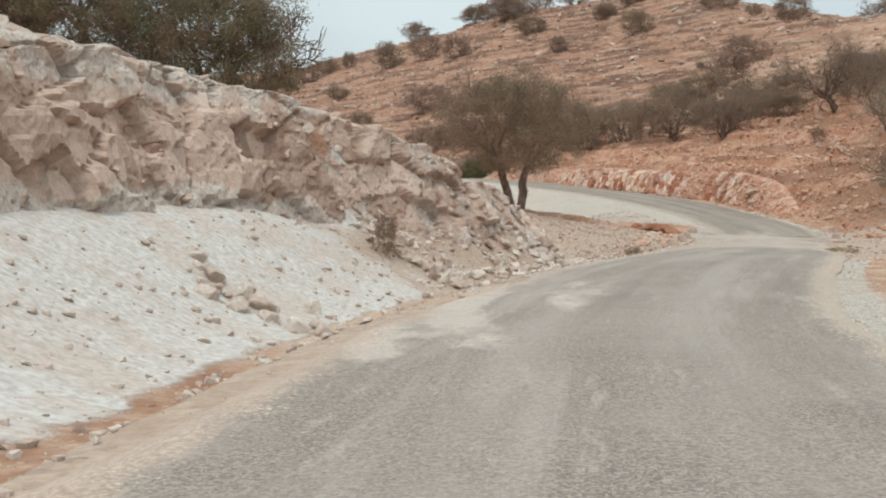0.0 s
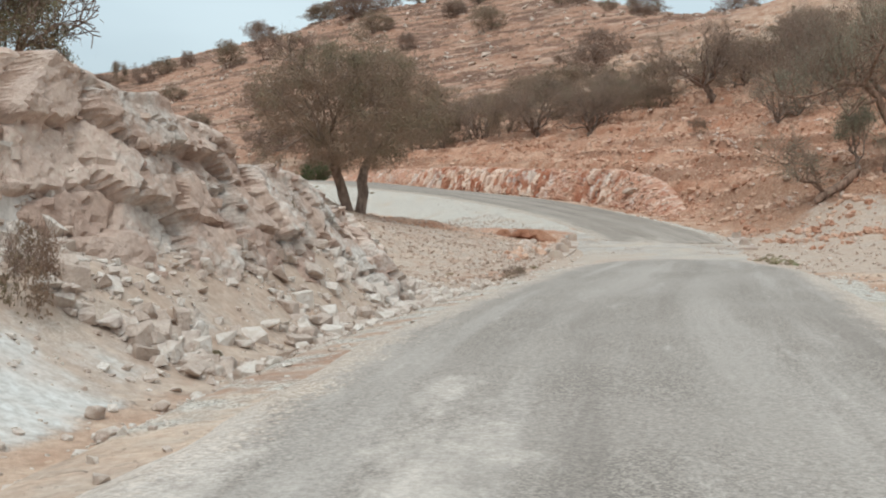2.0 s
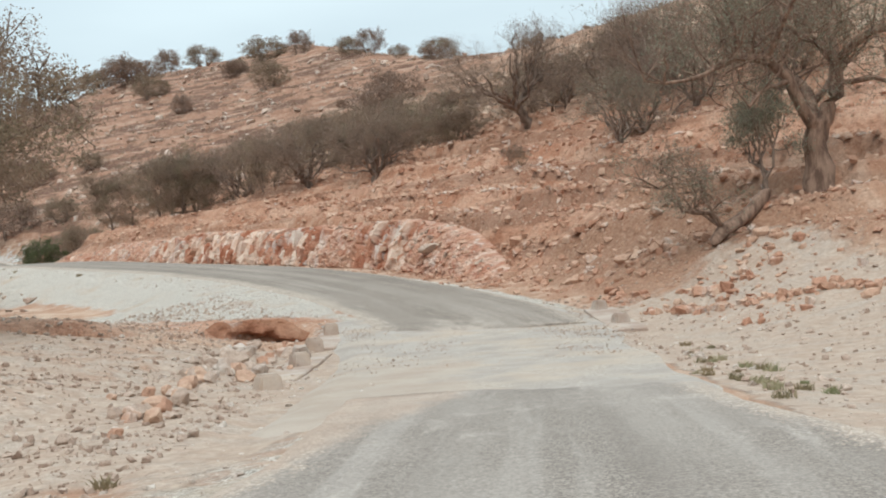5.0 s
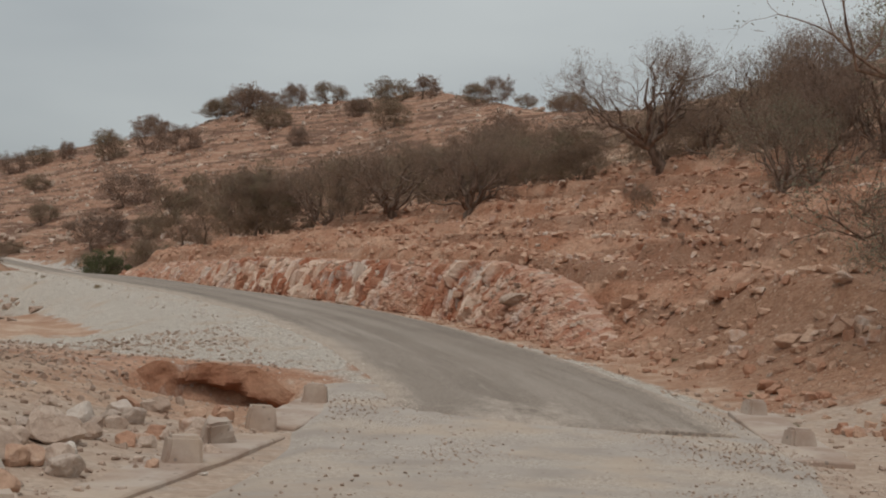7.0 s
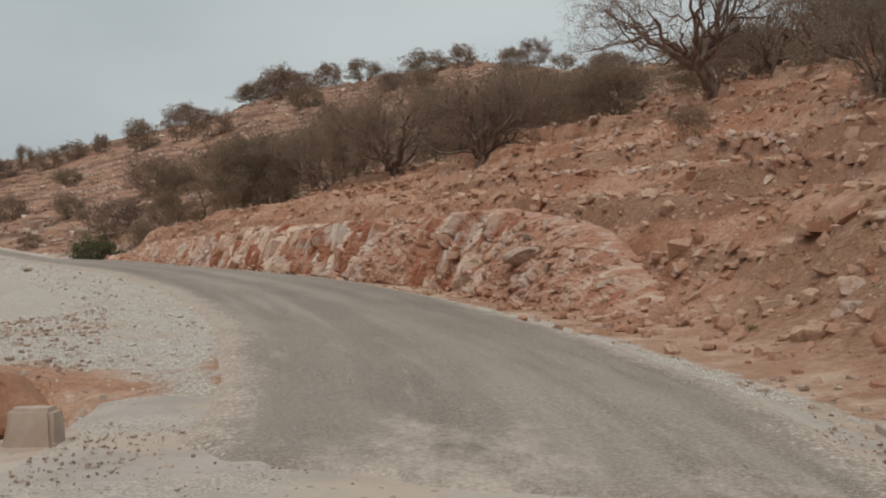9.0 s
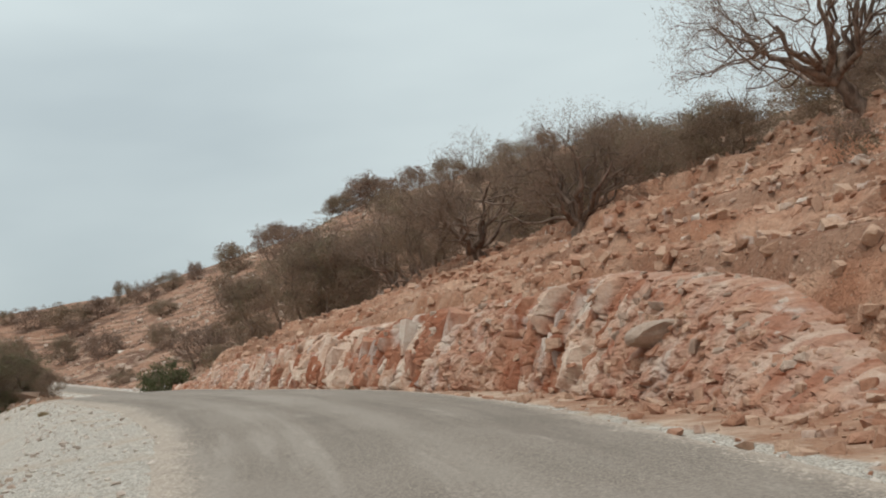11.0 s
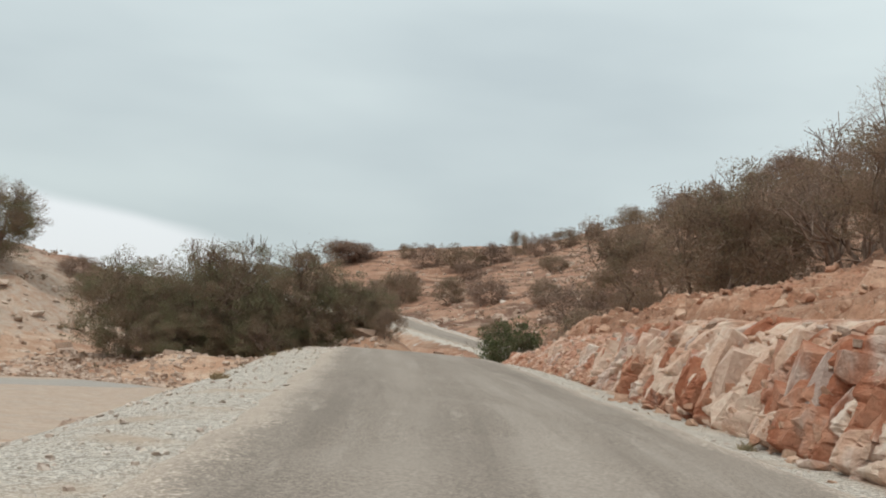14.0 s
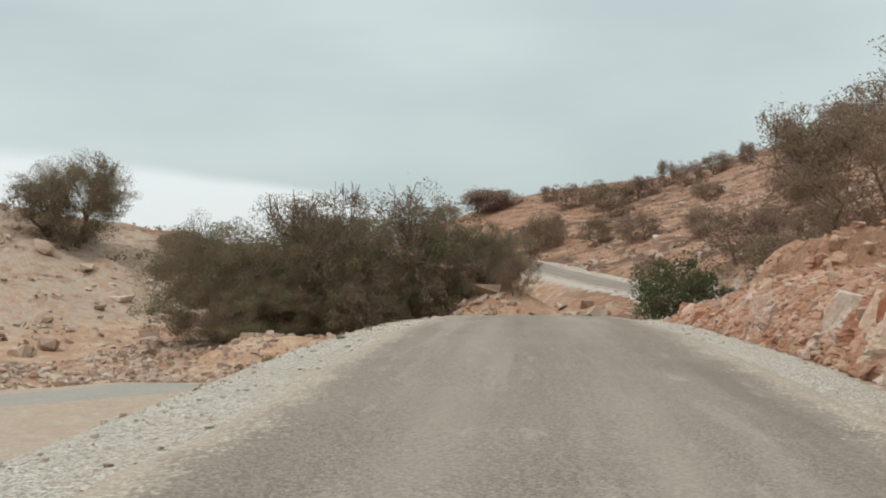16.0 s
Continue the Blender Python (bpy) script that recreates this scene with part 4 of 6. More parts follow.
def tree(name, label, seed, w, h, leaves, leaf, mat, bark=M_BARK, stems=1, most=4, kids=2, spread=0.75, trunk=0.3, radius=0.16,
         wander=0.16, lift=0.06, clump=0.35, aspect=0.42, lean=(0, 0), twigs=0, category="tree", droop=0.0, low=0.0, open_ends=0.5):
    """A tree of height h and width w: trunk, main limbs, leafy crown. Its root is at the foot."""
    rng = np.random.RandomState(seed)
    wood = Wood()
    for k in range(stems):
        a = 6.283 * k / stems + rng.uniform(0, 1)
        tilt = 0.35 if stems > 1 else 0.08
        way = (math.cos(a) * tilt + lean[0], math.sin(a) * tilt + lean[1], 1)
        off = (0.10 * math.cos(a) * (stems > 1), 0.10 * math.sin(a) * (stems > 1), -0.04)
        grow(rng, wood, off, np.array(way) / np.linalg.norm(way), trunk, radius / stems ** 0.5, 0, most, kids, spread, wander, lift, k)
    pts = np.concatenate([np.array(p) for _, _, p, _ in wood.limbs])
    top = pts[:, 2].max()
    rad = np.percentile(np.hypot(pts[:, 0], pts[:, 1]), 97)
    sz, sx = (h * 0.96) / top, (w * 0.46) / rad

    def fit(p):
        return np.array([p[0] * sx, p[1] * sx, p[2] * sz])

    scale = math.sqrt(sx * sz)
    limbs = [(l, d, [fit(p) for p in pp], [max(r * (h / 6.0), 0.015 * h / 6) for r in rr]) for l, d, pp, rr in wood.limbs]
    root = tagged(new(name), label, category)
    trunks = [x for x in limbs if x[1] == 0]
    for one in trunks:
        new("trunk", poly_mesh("trunk", *tubes([one]), bark, flat=False)).parent = root
    groups = sorted({x[0] for x in limbs if x[1] > 0})
    for g in groups:
        mine = [x for x in limbs if x[0] == g and x[1] > 0]
        if mine:
            new("limb", poly_mesh("limb", *tubes(mine), bark, flat=False)).parent = root
    ends = np.array([fit(p) for p, d in wood.ends])
    if leaves and len(ends):
        mid = np.array([0, 0, low + (h - low) * 0.40])
        size = np.array([w * 0.5, w * 0.5, (h - low) * 0.55])
        count = int(20 + 5 * w * h)
        way = rng.normal(0, 1, (count, 3))
        way /= np.linalg.norm(way, axis=1)[:, None]
        bulge = 0.80 + 0.22 * np.sin(3.1 * way[:, :1] + seed) * np.cos(2.7 * way[:, 1:2] + 2 * seed) + 0.12 * rng.normal(0, 1, (count, 1))
        bulge = np.clip(bulge, 0.55, 1.02)
        puffs = mid + way * size * bulge * np.cbrt(rng.uniform(0.25, 1, (count, 1)))
        puffs = puffs[(puffs[:, 2] > low) & (puffs[:, 2] < h)]
        pool = ends if open_ends >= 4 else np.concatenate([puffs, ends[rng.randint(0, len(ends), max(1, int(len(puffs) * open_ends)))]])
        size_of = rng.uniform(0.6, 1.35, len(pool))
        pick = rng.randint(0, len(pool), leaves)
        ball = rng.normal(0, 1, (leaves, 3))
        ball *= (np.cbrt(rng.uniform(0, 1, leaves)) / np.linalg.norm(ball, axis=1))[:, None]
        c = pool[pick] + ball * 1.35 * clump * np.array([1, 1, 0.7]) * size_of[pick][:, None]
        c = c[c[:, 2] > low * 0.8 + 0.03]
        tagged(new("crown", leaf_mesh("crown", c, leaf, aspect, rng, mat, droop)), kind="stuff").parent = root
    if twigs and len(ends):
        c = ends[rng.randint(0, len(ends), twigs)] + rng.normal(0, clump * 0.6, (twigs, 3))
        tagged(new("twig_spray", leaf_mesh("twig_spray", c, leaf * 2.4, 0.055, rng, M_DRY, -1.0)), kind="stuff").parent = root
    return root


def stand(ob, x, y, turn=0.0, sink=0.05, scale=None, dz=0.0):
    z = ground_z(x, y) - sink + dz
    s = scale or (1, 1, 1)
    ob.matrix_basis = Matrix.LocRotScale((x, y, z), Euler((0, 0, turn)), s)
    return ob


def again(ob, x, y, turn, scale, sink=0.05):
    m = Matrix.LocRotScale((x, y, ground_z(x, y) - sink), Euler((0, 0, turn)), scale)
    return copy_thing(ob, m)


# tree that leans over the low field beside the ford
stand(tree("olive_tree", "dusty olive-green tree with twin stems by the ford", 5, 10.4, 7.8, 95000, 0.085, M_OLIVE, stems=2, most=5, kids=2, spread=0.62,
           trunk=0.55, radius=0.27, clump=0.42, low=1.9, twigs=2500, open_ends=0.3), 1.8, 62.3, 0.4)
def bend(rng, p0, p1, rise, wander, n=6):
    """A crooked line from p0 to p1 that sets out flat and then rises (rise > 0) or droops."""
    p0, p1 = np.array(p0, float), np.array(p1, float)
    ctrl = p0 * 0.45 + p1 * 0.55
    ctrl[2] -= rise
    ln = np.linalg.norm(p1 - p0)
    out = []
    for k in range(n + 1):
        u = k / n
        q = (1 - u) ** 2 * p0 + 2 * u * (1 - u) * ctrl + u * u * p1
        out.append(q + rng.normal(0, wander * ln, 3) * (0 < k < n))
    return out


def finish_tree(root, rng, limbs, ends, leaves, leaf, mat, bark, clump, twigs, aspect=0.4):
    """Turns a skeleton into trunk, limbs, leafy crown and a spray of twigs under one root."""
    for one in [x for x in limbs if x[1] == 0]:
        new("trunk", poly_mesh("trunk", *tubes([one]), bark, flat=False)).parent = root
    for g in sorted({x[0] for x in limbs if x[1] > 0}):
        new("limb", poly_mesh("limb", *tubes([x for x in limbs if x[0] == g and x[1] > 0]), bark, flat=False)).parent = root
    ends = np.array(ends)
    if leaves:
        weight = 0.25 + value_noise(ends[:, 0] * 0.9 + 7, ends[:, 2] * 0.9 + 3 + ends[:, 1] * 0.4, 5) ** 2
        pick = rng.choice(len(ends), leaves, p=weight / weight.sum())
        c = ends[pick] + rng.normal(0, clump * 0.6, (leaves, 3)) * np.array([1, 1, 0.75])
        tagged(new("crown", leaf_mesh("crown", c, leaf, aspect, rng, mat)), kind="stuff").parent = root
    if twigs:
        c = ends[rng.randint(0, len(ends), twigs)] + rng.normal(0, clump * 0.45, (twigs, 3))
        tagged(new("twig_spray", leaf_mesh("twig_spray", c, 0.26, 0.04, rng, M_DRY, -0.6)), kind="stuff").parent = root
    return root


def sprout(rng, limbs, ends, start, way, length, radius, group, depth=3, most=5):
    """Forking twigs from a point of a limb."""
    wood = Wood()
    grow(rng, wood, start, way / np.linalg.norm(way), length, radius, depth, most, 2, 0.75, 0.22, 0.10, group)
    limbs += wood.limbs
    ends += [p for p, _ in wood.ends]


def dome_tree(name, label, seed, w, h, leaves, twigs, mat=M_OLIVE, leaf=0.09, bark=M_BARK, mains=6, trunk=0.16, girth=0.26, lean=(0.0, 0.0), clump=0.30, low=0.35, flat=0.75, category="tree"):
    """A spreading tree: a short trunk whose limbs fork towards an uneven dome of twigs."""
    rng = np.random.RandomState(seed)
    top = np.array([lean[0], lean[1], h * trunk])
    limbs = [(0, 0, bend(rng, (0, 0, -0.25), top, 0.0, 0.03), list(np.linspace(girth * 1.15, girth * 0.8, 7)))]
    ends = []

    def shell(a, e, r):
        bulge = 1 + 0.16 * math.sin(2 * a + seed) + 0.10 * math.sin(5 * a + 2 * seed) + rng.normal(0, 0.06)
        z = h * (low + (1 - low) * math.sin(e) ** flat)
        return np.array([lean[0] + 0.43 * w * bulge * r * math.cos(e) * math.cos(a), lean[1] + 0.43 * w * bulge * r * math.cos(e) * math.sin(a), 0.84 * z * (0.55 + 0.45 * r) * (1 + rng.normal(0, 0.04))])

    for m in range(mains):
        a = 6.283 * (m + rng.uniform(-0.3, 0.3)) / mains
        e = rng.uniform(0.15, 1.1)
        line = bend(rng, top - (0, 0, 0.05 * h * rng.rand()), shell(a, e, 0.72), 0.10 * h * rng.uniform(0.2, 1.6), 0.045)
        radii = list(np.linspace(girth * rng.uniform(0.45, 0.65), girth * 0.16, 7))
        limbs.append((m + 1, 1, line, radii))
        for k in range(5):
            i = rng.randint(2, 7)
            a2, e2 = a + rng.normal(0, 0.55), np.clip(e + rng.normal(0, 0.42), 0.02, 1.5)
            fork = bend(rng, line[i], shell(a2, e2, 0.92), 0.05 * h * rng.uniform(-0.5, 1.4), 0.06, 5)
            limbs.append((m + 1, 2, fork, list(np.linspace(radii[i] * 0.62, girth * 0.07, 6))))
            for _ in range(4):
                j = rng.randint(2, 6)
                way = (fork[j] - top) / (np.linalg.norm(fork[j] - top) + 0.01) + rng.normal(0, 0.55, 3) + (0, 0, 0.15)
                sprout(rng, limbs, ends, fork[j], way, 0.085 * (w + h) / 2 * rng.uniform(0.7, 1.4), girth * 0.06, m + 1)
    return finish_tree(tagged(new(name), label, category), rng, limbs, ends, leaves, leaf, mat, bark, clump, twigs)


# old tree on the slope: thick fluted trunk, one limb arching over, another rising and forking
def old_tree():
    rng = np.random.RandomState(23)
    limbs, ends = [], []
    girth = 1.03
    bones = [(0, [(0, 0, -0.4, 0.62), (-0.04, 0, 0.35, 0.46), (0.02, 0.05, 1.2, 0.37), (0.0, 0.05, 1.8, 0.35), (0.04, 0.05, 2.25, 0.33)]),
             (1, [(0.05, 0.05, 2.0, 0.27), (0.5, 0.15, 2.7, 0.25), (0.8, 0.2, 3.4, 0.23), (0.85, 0.2, 4.1, 0.20)]),
             (1, [(0.85, 0.2, 4.0, 0.16), (0.5, 0.4, 4.6, 0.14), (0.0, 0.7, 4.95, 0.12), (-0.5, 1.0, 5.6, 0.08), (-0.7, 1.2, 6.3, 0.05)]),
             (1, [(0.85, 0.2, 4.0, 0.16), (1.4, -0.2, 4.6, 0.14), (2.3, -0.6, 4.85, 0.10), (3.2, -1.0, 5.2, 0.07), (4.2, -1.2, 5.2, 0.04)]),
             (1, [(0.85, 0.2, 4.0, 0.14), (0.95, 0.8, 5.0, 0.12), (1.3, 1.4, 5.9, 0.08), (1.4, 1.8, 6.6, 0.05)]),
             (2, [(-0.02, 0, 2.05, 0.22), (-0.45, -0.2, 2.7, 0.19), (-0.85, -0.4, 3.6, 0.17), (-1.5, -0.6, 4.2, 0.16), (-2.5, -0.8, 4.25, 0.14), (-3.2, -0.9, 3.95, 0.11), (-3.35, -1.0, 3.4, 0.06)]),
             (2, [(-2.4, -0.8, 4.25, 0.10), (-2.45, -0.8, 4.9, 0.08), (-2.6, -0.6, 5.8, 0.05)]),
             (2, [(-3.2, -0.9, 3.9, 0.08), (-4.2, -1.2, 3.6, 0.06), (-5.4, -1.4, 3.65, 0.035)]),
             (2, [(-1.5, -0.6, 4.2, 0.12), (-1.3, -1.6, 5.0, 0.09), (-1.0, -2.4, 5.8, 0.05)]),
             (3, [(0.03, 0.05, 2.1, 0.21), (0.2, 1.0, 3.2, 0.18), (-0.3, 2.2, 4.2, 0.13), (-0.9, 3.2, 5.2, 0.07)]),
             (2, [(-0.85, -0.4, 3.5, 0.09), (-1.6, -0.9, 3.3, 0.07), (-2.3, -1.2, 2.7, 0.04)]),
             (1, [(0.8, 0.2, 3.4, 0.10), (1.7, -0.5, 3.4, 0.08), (2.7, -1.0, 3.0, 0.05), (3.5, -1.3, 2.5, 0.03)]),
             (3, [(0.1, 0.6, 2.8, 0.12), (1.2, 1.6, 3.8, 0.10), (2.4, 2.4, 4.6, 0.06)])]
    for group, line in bones:
        depth = 0 if group == 0 else 1
        pts, radii = [], []
        for (x0, y0, z0, r0), (x1, y1, z1, r1) in zip(line[:-1], line[1:]):
            for u in (0, 0.5):
                jog = rng.normal(0, 0.06, 3) * (u > 0)
                pts.append(np.array((x0 + (x1 - x0) * u, y0 + (y1 - y0) * u, z0 + (z1 - z0) * u)) * girth + jog)
                radii.append((r0 + (r1 - r0) * u) * girth)
        pts.append(np.array(line[-1][:3]) * girth), radii.append(line[-1][3] * girth)
        limbs.append((group, depth, pts, radii))
        if depth:
            for i in range(3, len(pts)):
                if pts[i][2] < 2.3:
                    continue
                for _ in range(3 if i > 4 else 2):
                    way = rng.normal(0, 0.7, 3) + (0, 0, 0.75)
                    sprout(rng, limbs, ends, pts[i], way, rng.uniform(0.9, 1.7), 0.035, group, 2, 5)
    return finish_tree(tagged(new("old_tree"), "gnarled old tree with a thick reddish trunk and an arching limb", "tree"), rng, limbs, ends, 30000, 0.075, M_SAGE, M_BIGBARK, 0.5, 6000)


stand(old_tree(), 27.9, 67.7, -0.24, 0.1)
stand(dome_tree("young_tree", "slender grey-green tree with a forked stem beside a fallen log", 33, 3.2, 3.9, 9000, 1500, M_SAGE, 0.075, mains=4, trunk=0.24, girth=0.10, low=0.45, clump=0.26), 26.2, 68.0, 0.6)
stand(dome_tree("slope_bush", "half-bare grey bush on the stony slope", 35, 5.0, 3.6, 8000, 3000, M_SAGE, 0.06, mains=7, trunk=0.08, girth=0.12, low=0.25, clump=0.26, category="bush"), 28.9, 85.2, 0.3)
stand(dome_tree("slope_bush", "tangled leafless reddish-brown bush on the stony slope", 36, 5.6, 4.8, 1500, 9000, M_DRY, 0.08, mains=7, trunk=0.08, girth=0.16, low=0.2, clump=0.3, category="bush"), 31.2, 87.5, 1.3)


def fallen_log():
    """A root-end log lying down the slope, with a living shoot that leans out from it."""
    rng = np.random.RandomState(38)
    limbs, ends = [], []
    base = np.array((0.0, 0.0, 0.0))
    trunk = [base + v for v in ((-1.05, -0.82, -0.34), (-0.98, -0.77, -0.28), (-0.55, -0.45, 0.06), (0.0, 0.0, 0.30), (0.5, 0.3, 0.62), (0.95, 0.5, 1.05), (1.2, 0.6, 1.25))]
    limbs.append((0, 0, trunk, [0.03, 0.17, 0.22, 0.21, 0.22, 0.20, 0.05]))
    for k, (tip, r) in enumerate((((-2.9, -0.3, 1.75), 0.09), ((-1.5, -0.6, 1.9), 0.06), ((-2.2, 0.5, 2.0), 0.05))):
        line = bend(rng, trunk[2], tip, -0.05, 0.05)
        limbs.append((k + 1, 1, line, list(np.linspace(r, 0.025, 7))))
        for i in range(2, 7):
            for _ in range(3):
                sprout(rng, limbs, ends, line[i], rng.normal(0, 0.7, 3) + (-0.3, 0, 0.5), rng.uniform(0.4, 0.8), 0.02, k + 1, 3, 5)
    return finish_tree(tagged(new("fallen_log"), "fallen weathered log with a leafy shoot on the red slope", "log"), rng, limbs, ends, 2600, 0.075, M_SAGE, M_BIGBARK, 0.22, 2600)


stand(fallen_log(), 24.9, 67.5, -0.24, 0.02)
# spreading trees along the slope above the cut
stand(dome_tree("spreading_tree", "spreading half-bare brown tree above the rock cut", 41, 8.2, 4.3, 18000, 8000, M_OLIVE, 0.05, mains=9, trunk=0.10, girth=0.24, low=0.22, lean=(-0.4, 0.0)), 18.3, 111.4, 0.3, 0.1)
stand(dome_tree("spreading_tree", "domed brown tree with dark twisted limbs above the rock cut", 43, 6.6, 3.8, 18000, 7000, M_OLIVE, 0.05, mains=9, trunk=0.10, girth=0.24, low=0.2), 21.1, 103.8, 1.3, 0.1)
stand(dome_tree("spreading_tree", "wide leafless tree with crooked limbs on the stony ridge", 47, 9.0, 5.8, 12000, 10000, M_OLIVE, 0.05, mains=10, trunk=0.18, girth=0.26, low=0.30, lean=(-0.8, -0.3)), 29.4, 99.3, 0.0, 0.1)

# kinds that repeat
OLIVES = [tree("olive_tree", "dense dusty olive-green tree on the stony slope", 100 + k, 6.0, 5.0, 27000, 0.085, M_OLIVE, stems=2 + k % 3, most=4, kids=3, spread=0.75, trunk=0.22,
               radius=0.15, clump=0.33, twigs=1500, low=0.08) for k in range(4)]
SMALLS = [tree("hill_tree", "small dark dusty tree on the far hillside", 200 + k, 6.0, 5.0, 7500, 0.17, M_OLIVE if k % 2 else M_DRY, stems=2 + k % 2, most=3, kids=3, spread=0.75 + 0.1 * (k % 2),
                trunk=0.20, radius=0.18, clump=0.45, aspect=0.5, low=0.08) for k in range(4)]
BROADS = [tree("broad_tree", "broad dense grey-green tree with a low crown", 170 + k, 10.0, 8.0, 90000, 0.10, M_GREYGREEN, stems=2, most=5, kids=3, spread=0.75, trunk=0.3,
               radius=0.24, clump=0.48, twigs=800, low=0.15, open_ends=0.15) for k in range(2)]
BARES = [dome_tree("bare_tree", "tangled half-bare reddish-brown tree on the stony ridge", 150 + k, 7.0, 6.0, 4500, 4500, M_DRY if k else M_OLIVE, 0.08, mains=8, trunk=0.10, girth=0.22, low=0.2, clump=0.34) for k in range(2)]
GREENS = [tree("green_bush", "low dense green bush beside the road", 300 + k, 4.4, 2.0, 16000, 0.085, M_GREEN, stems=5, most=3, kids=3, spread=0.9, trunk=0.2, radius=0.08, clump=0.26,
               category="bush") for k in range(1)]
SHRUBS = [tree("shrub", "small dry grey-green shrub among the stones", 400 + k, 1.4, 1.1, 900, 0.08, M_OLIVE, stems=4, most=3, kids=2, spread=0.8, trunk=0.25, radius=0.05, clump=0.13,
               category="shrub", twigs=900) for k in range(2)]

USED = set()


def plant(kinds, spots, w0, h0, group, wider=1.0):
    rng = random.Random(len(spots))
    for k, (x, y, w, h) in enumerate(spots):
        w *= wider
        src = kinds[k % len(kinds)]
        sc = (w / w0, w / w0, h / h0)
        if src.name not in USED:
            USED.add(src.name)
            ob = stand(src, x, y, rng.uniform(0, 6.28), 0.08, sc)
        else:
            ob = again(src, x, y, rng.uniform(0, 6.28), sc, 0.08)
            ob.scale = sc
        tagged(ob, group=group)


plant(OLIVES, [(6.1, 139.1, 7.0, 6.2), (11.7, 128.2, 7.5, 6.0), (9.5, 131.0, 6.5, 5.6), (15.2, 126.5, 6.5, 5.2), (25.4, 114.5, 4.6, 3.6), (30.2, 117.5, 6.4, 4.2), (38.7, 114.8, 5.0, 3.6),
               (40.6, 110.2, 6.4, 3.8), (37.0, 97.0, 5.0, 3.4), (11.2, 134.0, 6.0, 5.4), (33.5, 108.0, 7.5, 3.8), (24.2, 107.5, 5.6, 3.3), (21.5, 112.5, 6.0, 3.6), (26.5, 104.5, 4.6, 2.6), (16.2, 116.5, 6.0, 4.2), (27.0, 121.0, 7.5, 4.8), (36.5, 120.0, 8.5, 4.6), (44.0, 118.0, 8.5, 4.6), (22.0, 127.0, 8.0, 5.0), (37.0, 84.0, 6.0, 5.0)], 6.0, 5.0, "olive trees above the cut")
plant(BROADS, [(-29.0, 150.0, 9.5, 7.6), (-22.5, 149.5, 10.5, 9.0), (-16.5, 150.0, 9.5, 8.4), (-13.4, 150.4, 5.6, 4.6), (-24.5, 154, 9.0, 8.0), (-23.0, 147.2, 7.5, 4.6), (-18.0, 147.6, 7.0, 4.8)],
      10.0, 8.0, "trees in the hollow")
plant(BROADS, [(-55.6, 168.2, 11.5, 8.0), (-76.0, 172.0, 9.0, 6.5)], 10.0, 8.0, "trees on the western rise")
plant(OLIVES, [(-50.0, 176.0, 5.0, 2.6), (-46.5, 178.0, 5.0, 3.0), (-10.6, 148.8, 2.6, 2.2)], 6.0, 5.0, "bushes on the western rise")
plant(BROADS, [(-14.4, 61.0, 12.0, 11.0), (-20.5, 59.0, 12.0, 11.0), (-26.0, 63.0, 10.0, 9.0)], 10.0, 8.0, "trees behind the rock bank")
plant(SMALLS, [(19.6, 373.7, 8.1, 6.8), (28.0, 358.1, 9.0, 5.9), (31.2, 302.8, 5.4, 4.4), (39.8, 317.2, 9.8, 6.6), (46.1, 301.2, 6.0, 5.4), (48.8, 257.0, 5.2, 4.3), (50.2, 243.6, 4.7, 4.9),
               (50.3, 221.5, 3.3, 2.2), (53.7, 210.3, 4.4, 2.4), (-0.8, 386.6, 9.4, 6.7), (8.0, 357.0, 12.3, 8.5), (12.7, 315.6, 8.1, 6.4), (17.7, 271.9, 4.8, 4.1), (33.4, 256.1, 7.5, 5.9), (-6.6, 320.0,
               6.8, 7.1), (0.6, 244.1, 4.4, 3.6), (-21.9, 412.4, 10.6, 6.8), (0.0, 391.5, 12.8, 4.6), (10.0, 360.7, 13.5, 6.7), (31.7, 305.2, 5.1, 4.0), (-119.5, 413.0, 17.5, 6.3), (-101.4, 409.9, 5.1,
               4.8), (-89.1, 394.1, 9.7, 7.3), (-77.3, 386.2, 11.9, 7.8), (-69.0, 389.3, 10.1, 5.7), (-65.7, 401.2, 5.2, 8.1), (-55.9, 386.1, 7.7, 6.5), (-50.7, 394.1, 7.9, 6.0), (-43.1, 391.4, 5.6, 5.9),
               (-27.2, 352.9, 8.4, 8.7), (-15.8, 342.1, 8.4, 8.1), (-39.3, 327.1, 6.2, 4.5), (-69.1, 366.0, 7.6, 5.0), (-58.6, 317.6, 6.7, 6.4), (-43.4, 290.8, 7.8, 5.8), (-26.4, 263.1, 4.9, 4.7), (-79.2,
               348.7, 7.3, 7.3), (-36.0, 215.4, 4.4, 4.1), (-54.2, 180.1, 3.9, 2.2), (-78.7, 340.2, 10.4, 9.1), (-120.3, 409.1, 15.1, 6.7), (-140.0, 424.7, 10.7, 6.2), (-10.7, 256.1, 9.0, 7.0), (-1.4,
               188.8, 4.0, 4.0), (-8.0, 195.7, 7.8, 5.0), (2.5, 147, 4.0, 3.0), (0.5, 171, 7.0, 3.6), (28.9, 154.3, 6.0, 4.0), (33, 160, 6.5, 4.5), (24, 150, 6, 4.2), (38, 172, 6, 4.5), (-150, 425, 12, 6),
               (-165, 430, 10, 6), (62, 240, 7, 5), (70, 210, 7, 5), (-24, 225, 3.6, 2.4), (-52, 250, 4, 3)], 6.0, 5.0, "trees on the far hill", 1.25)
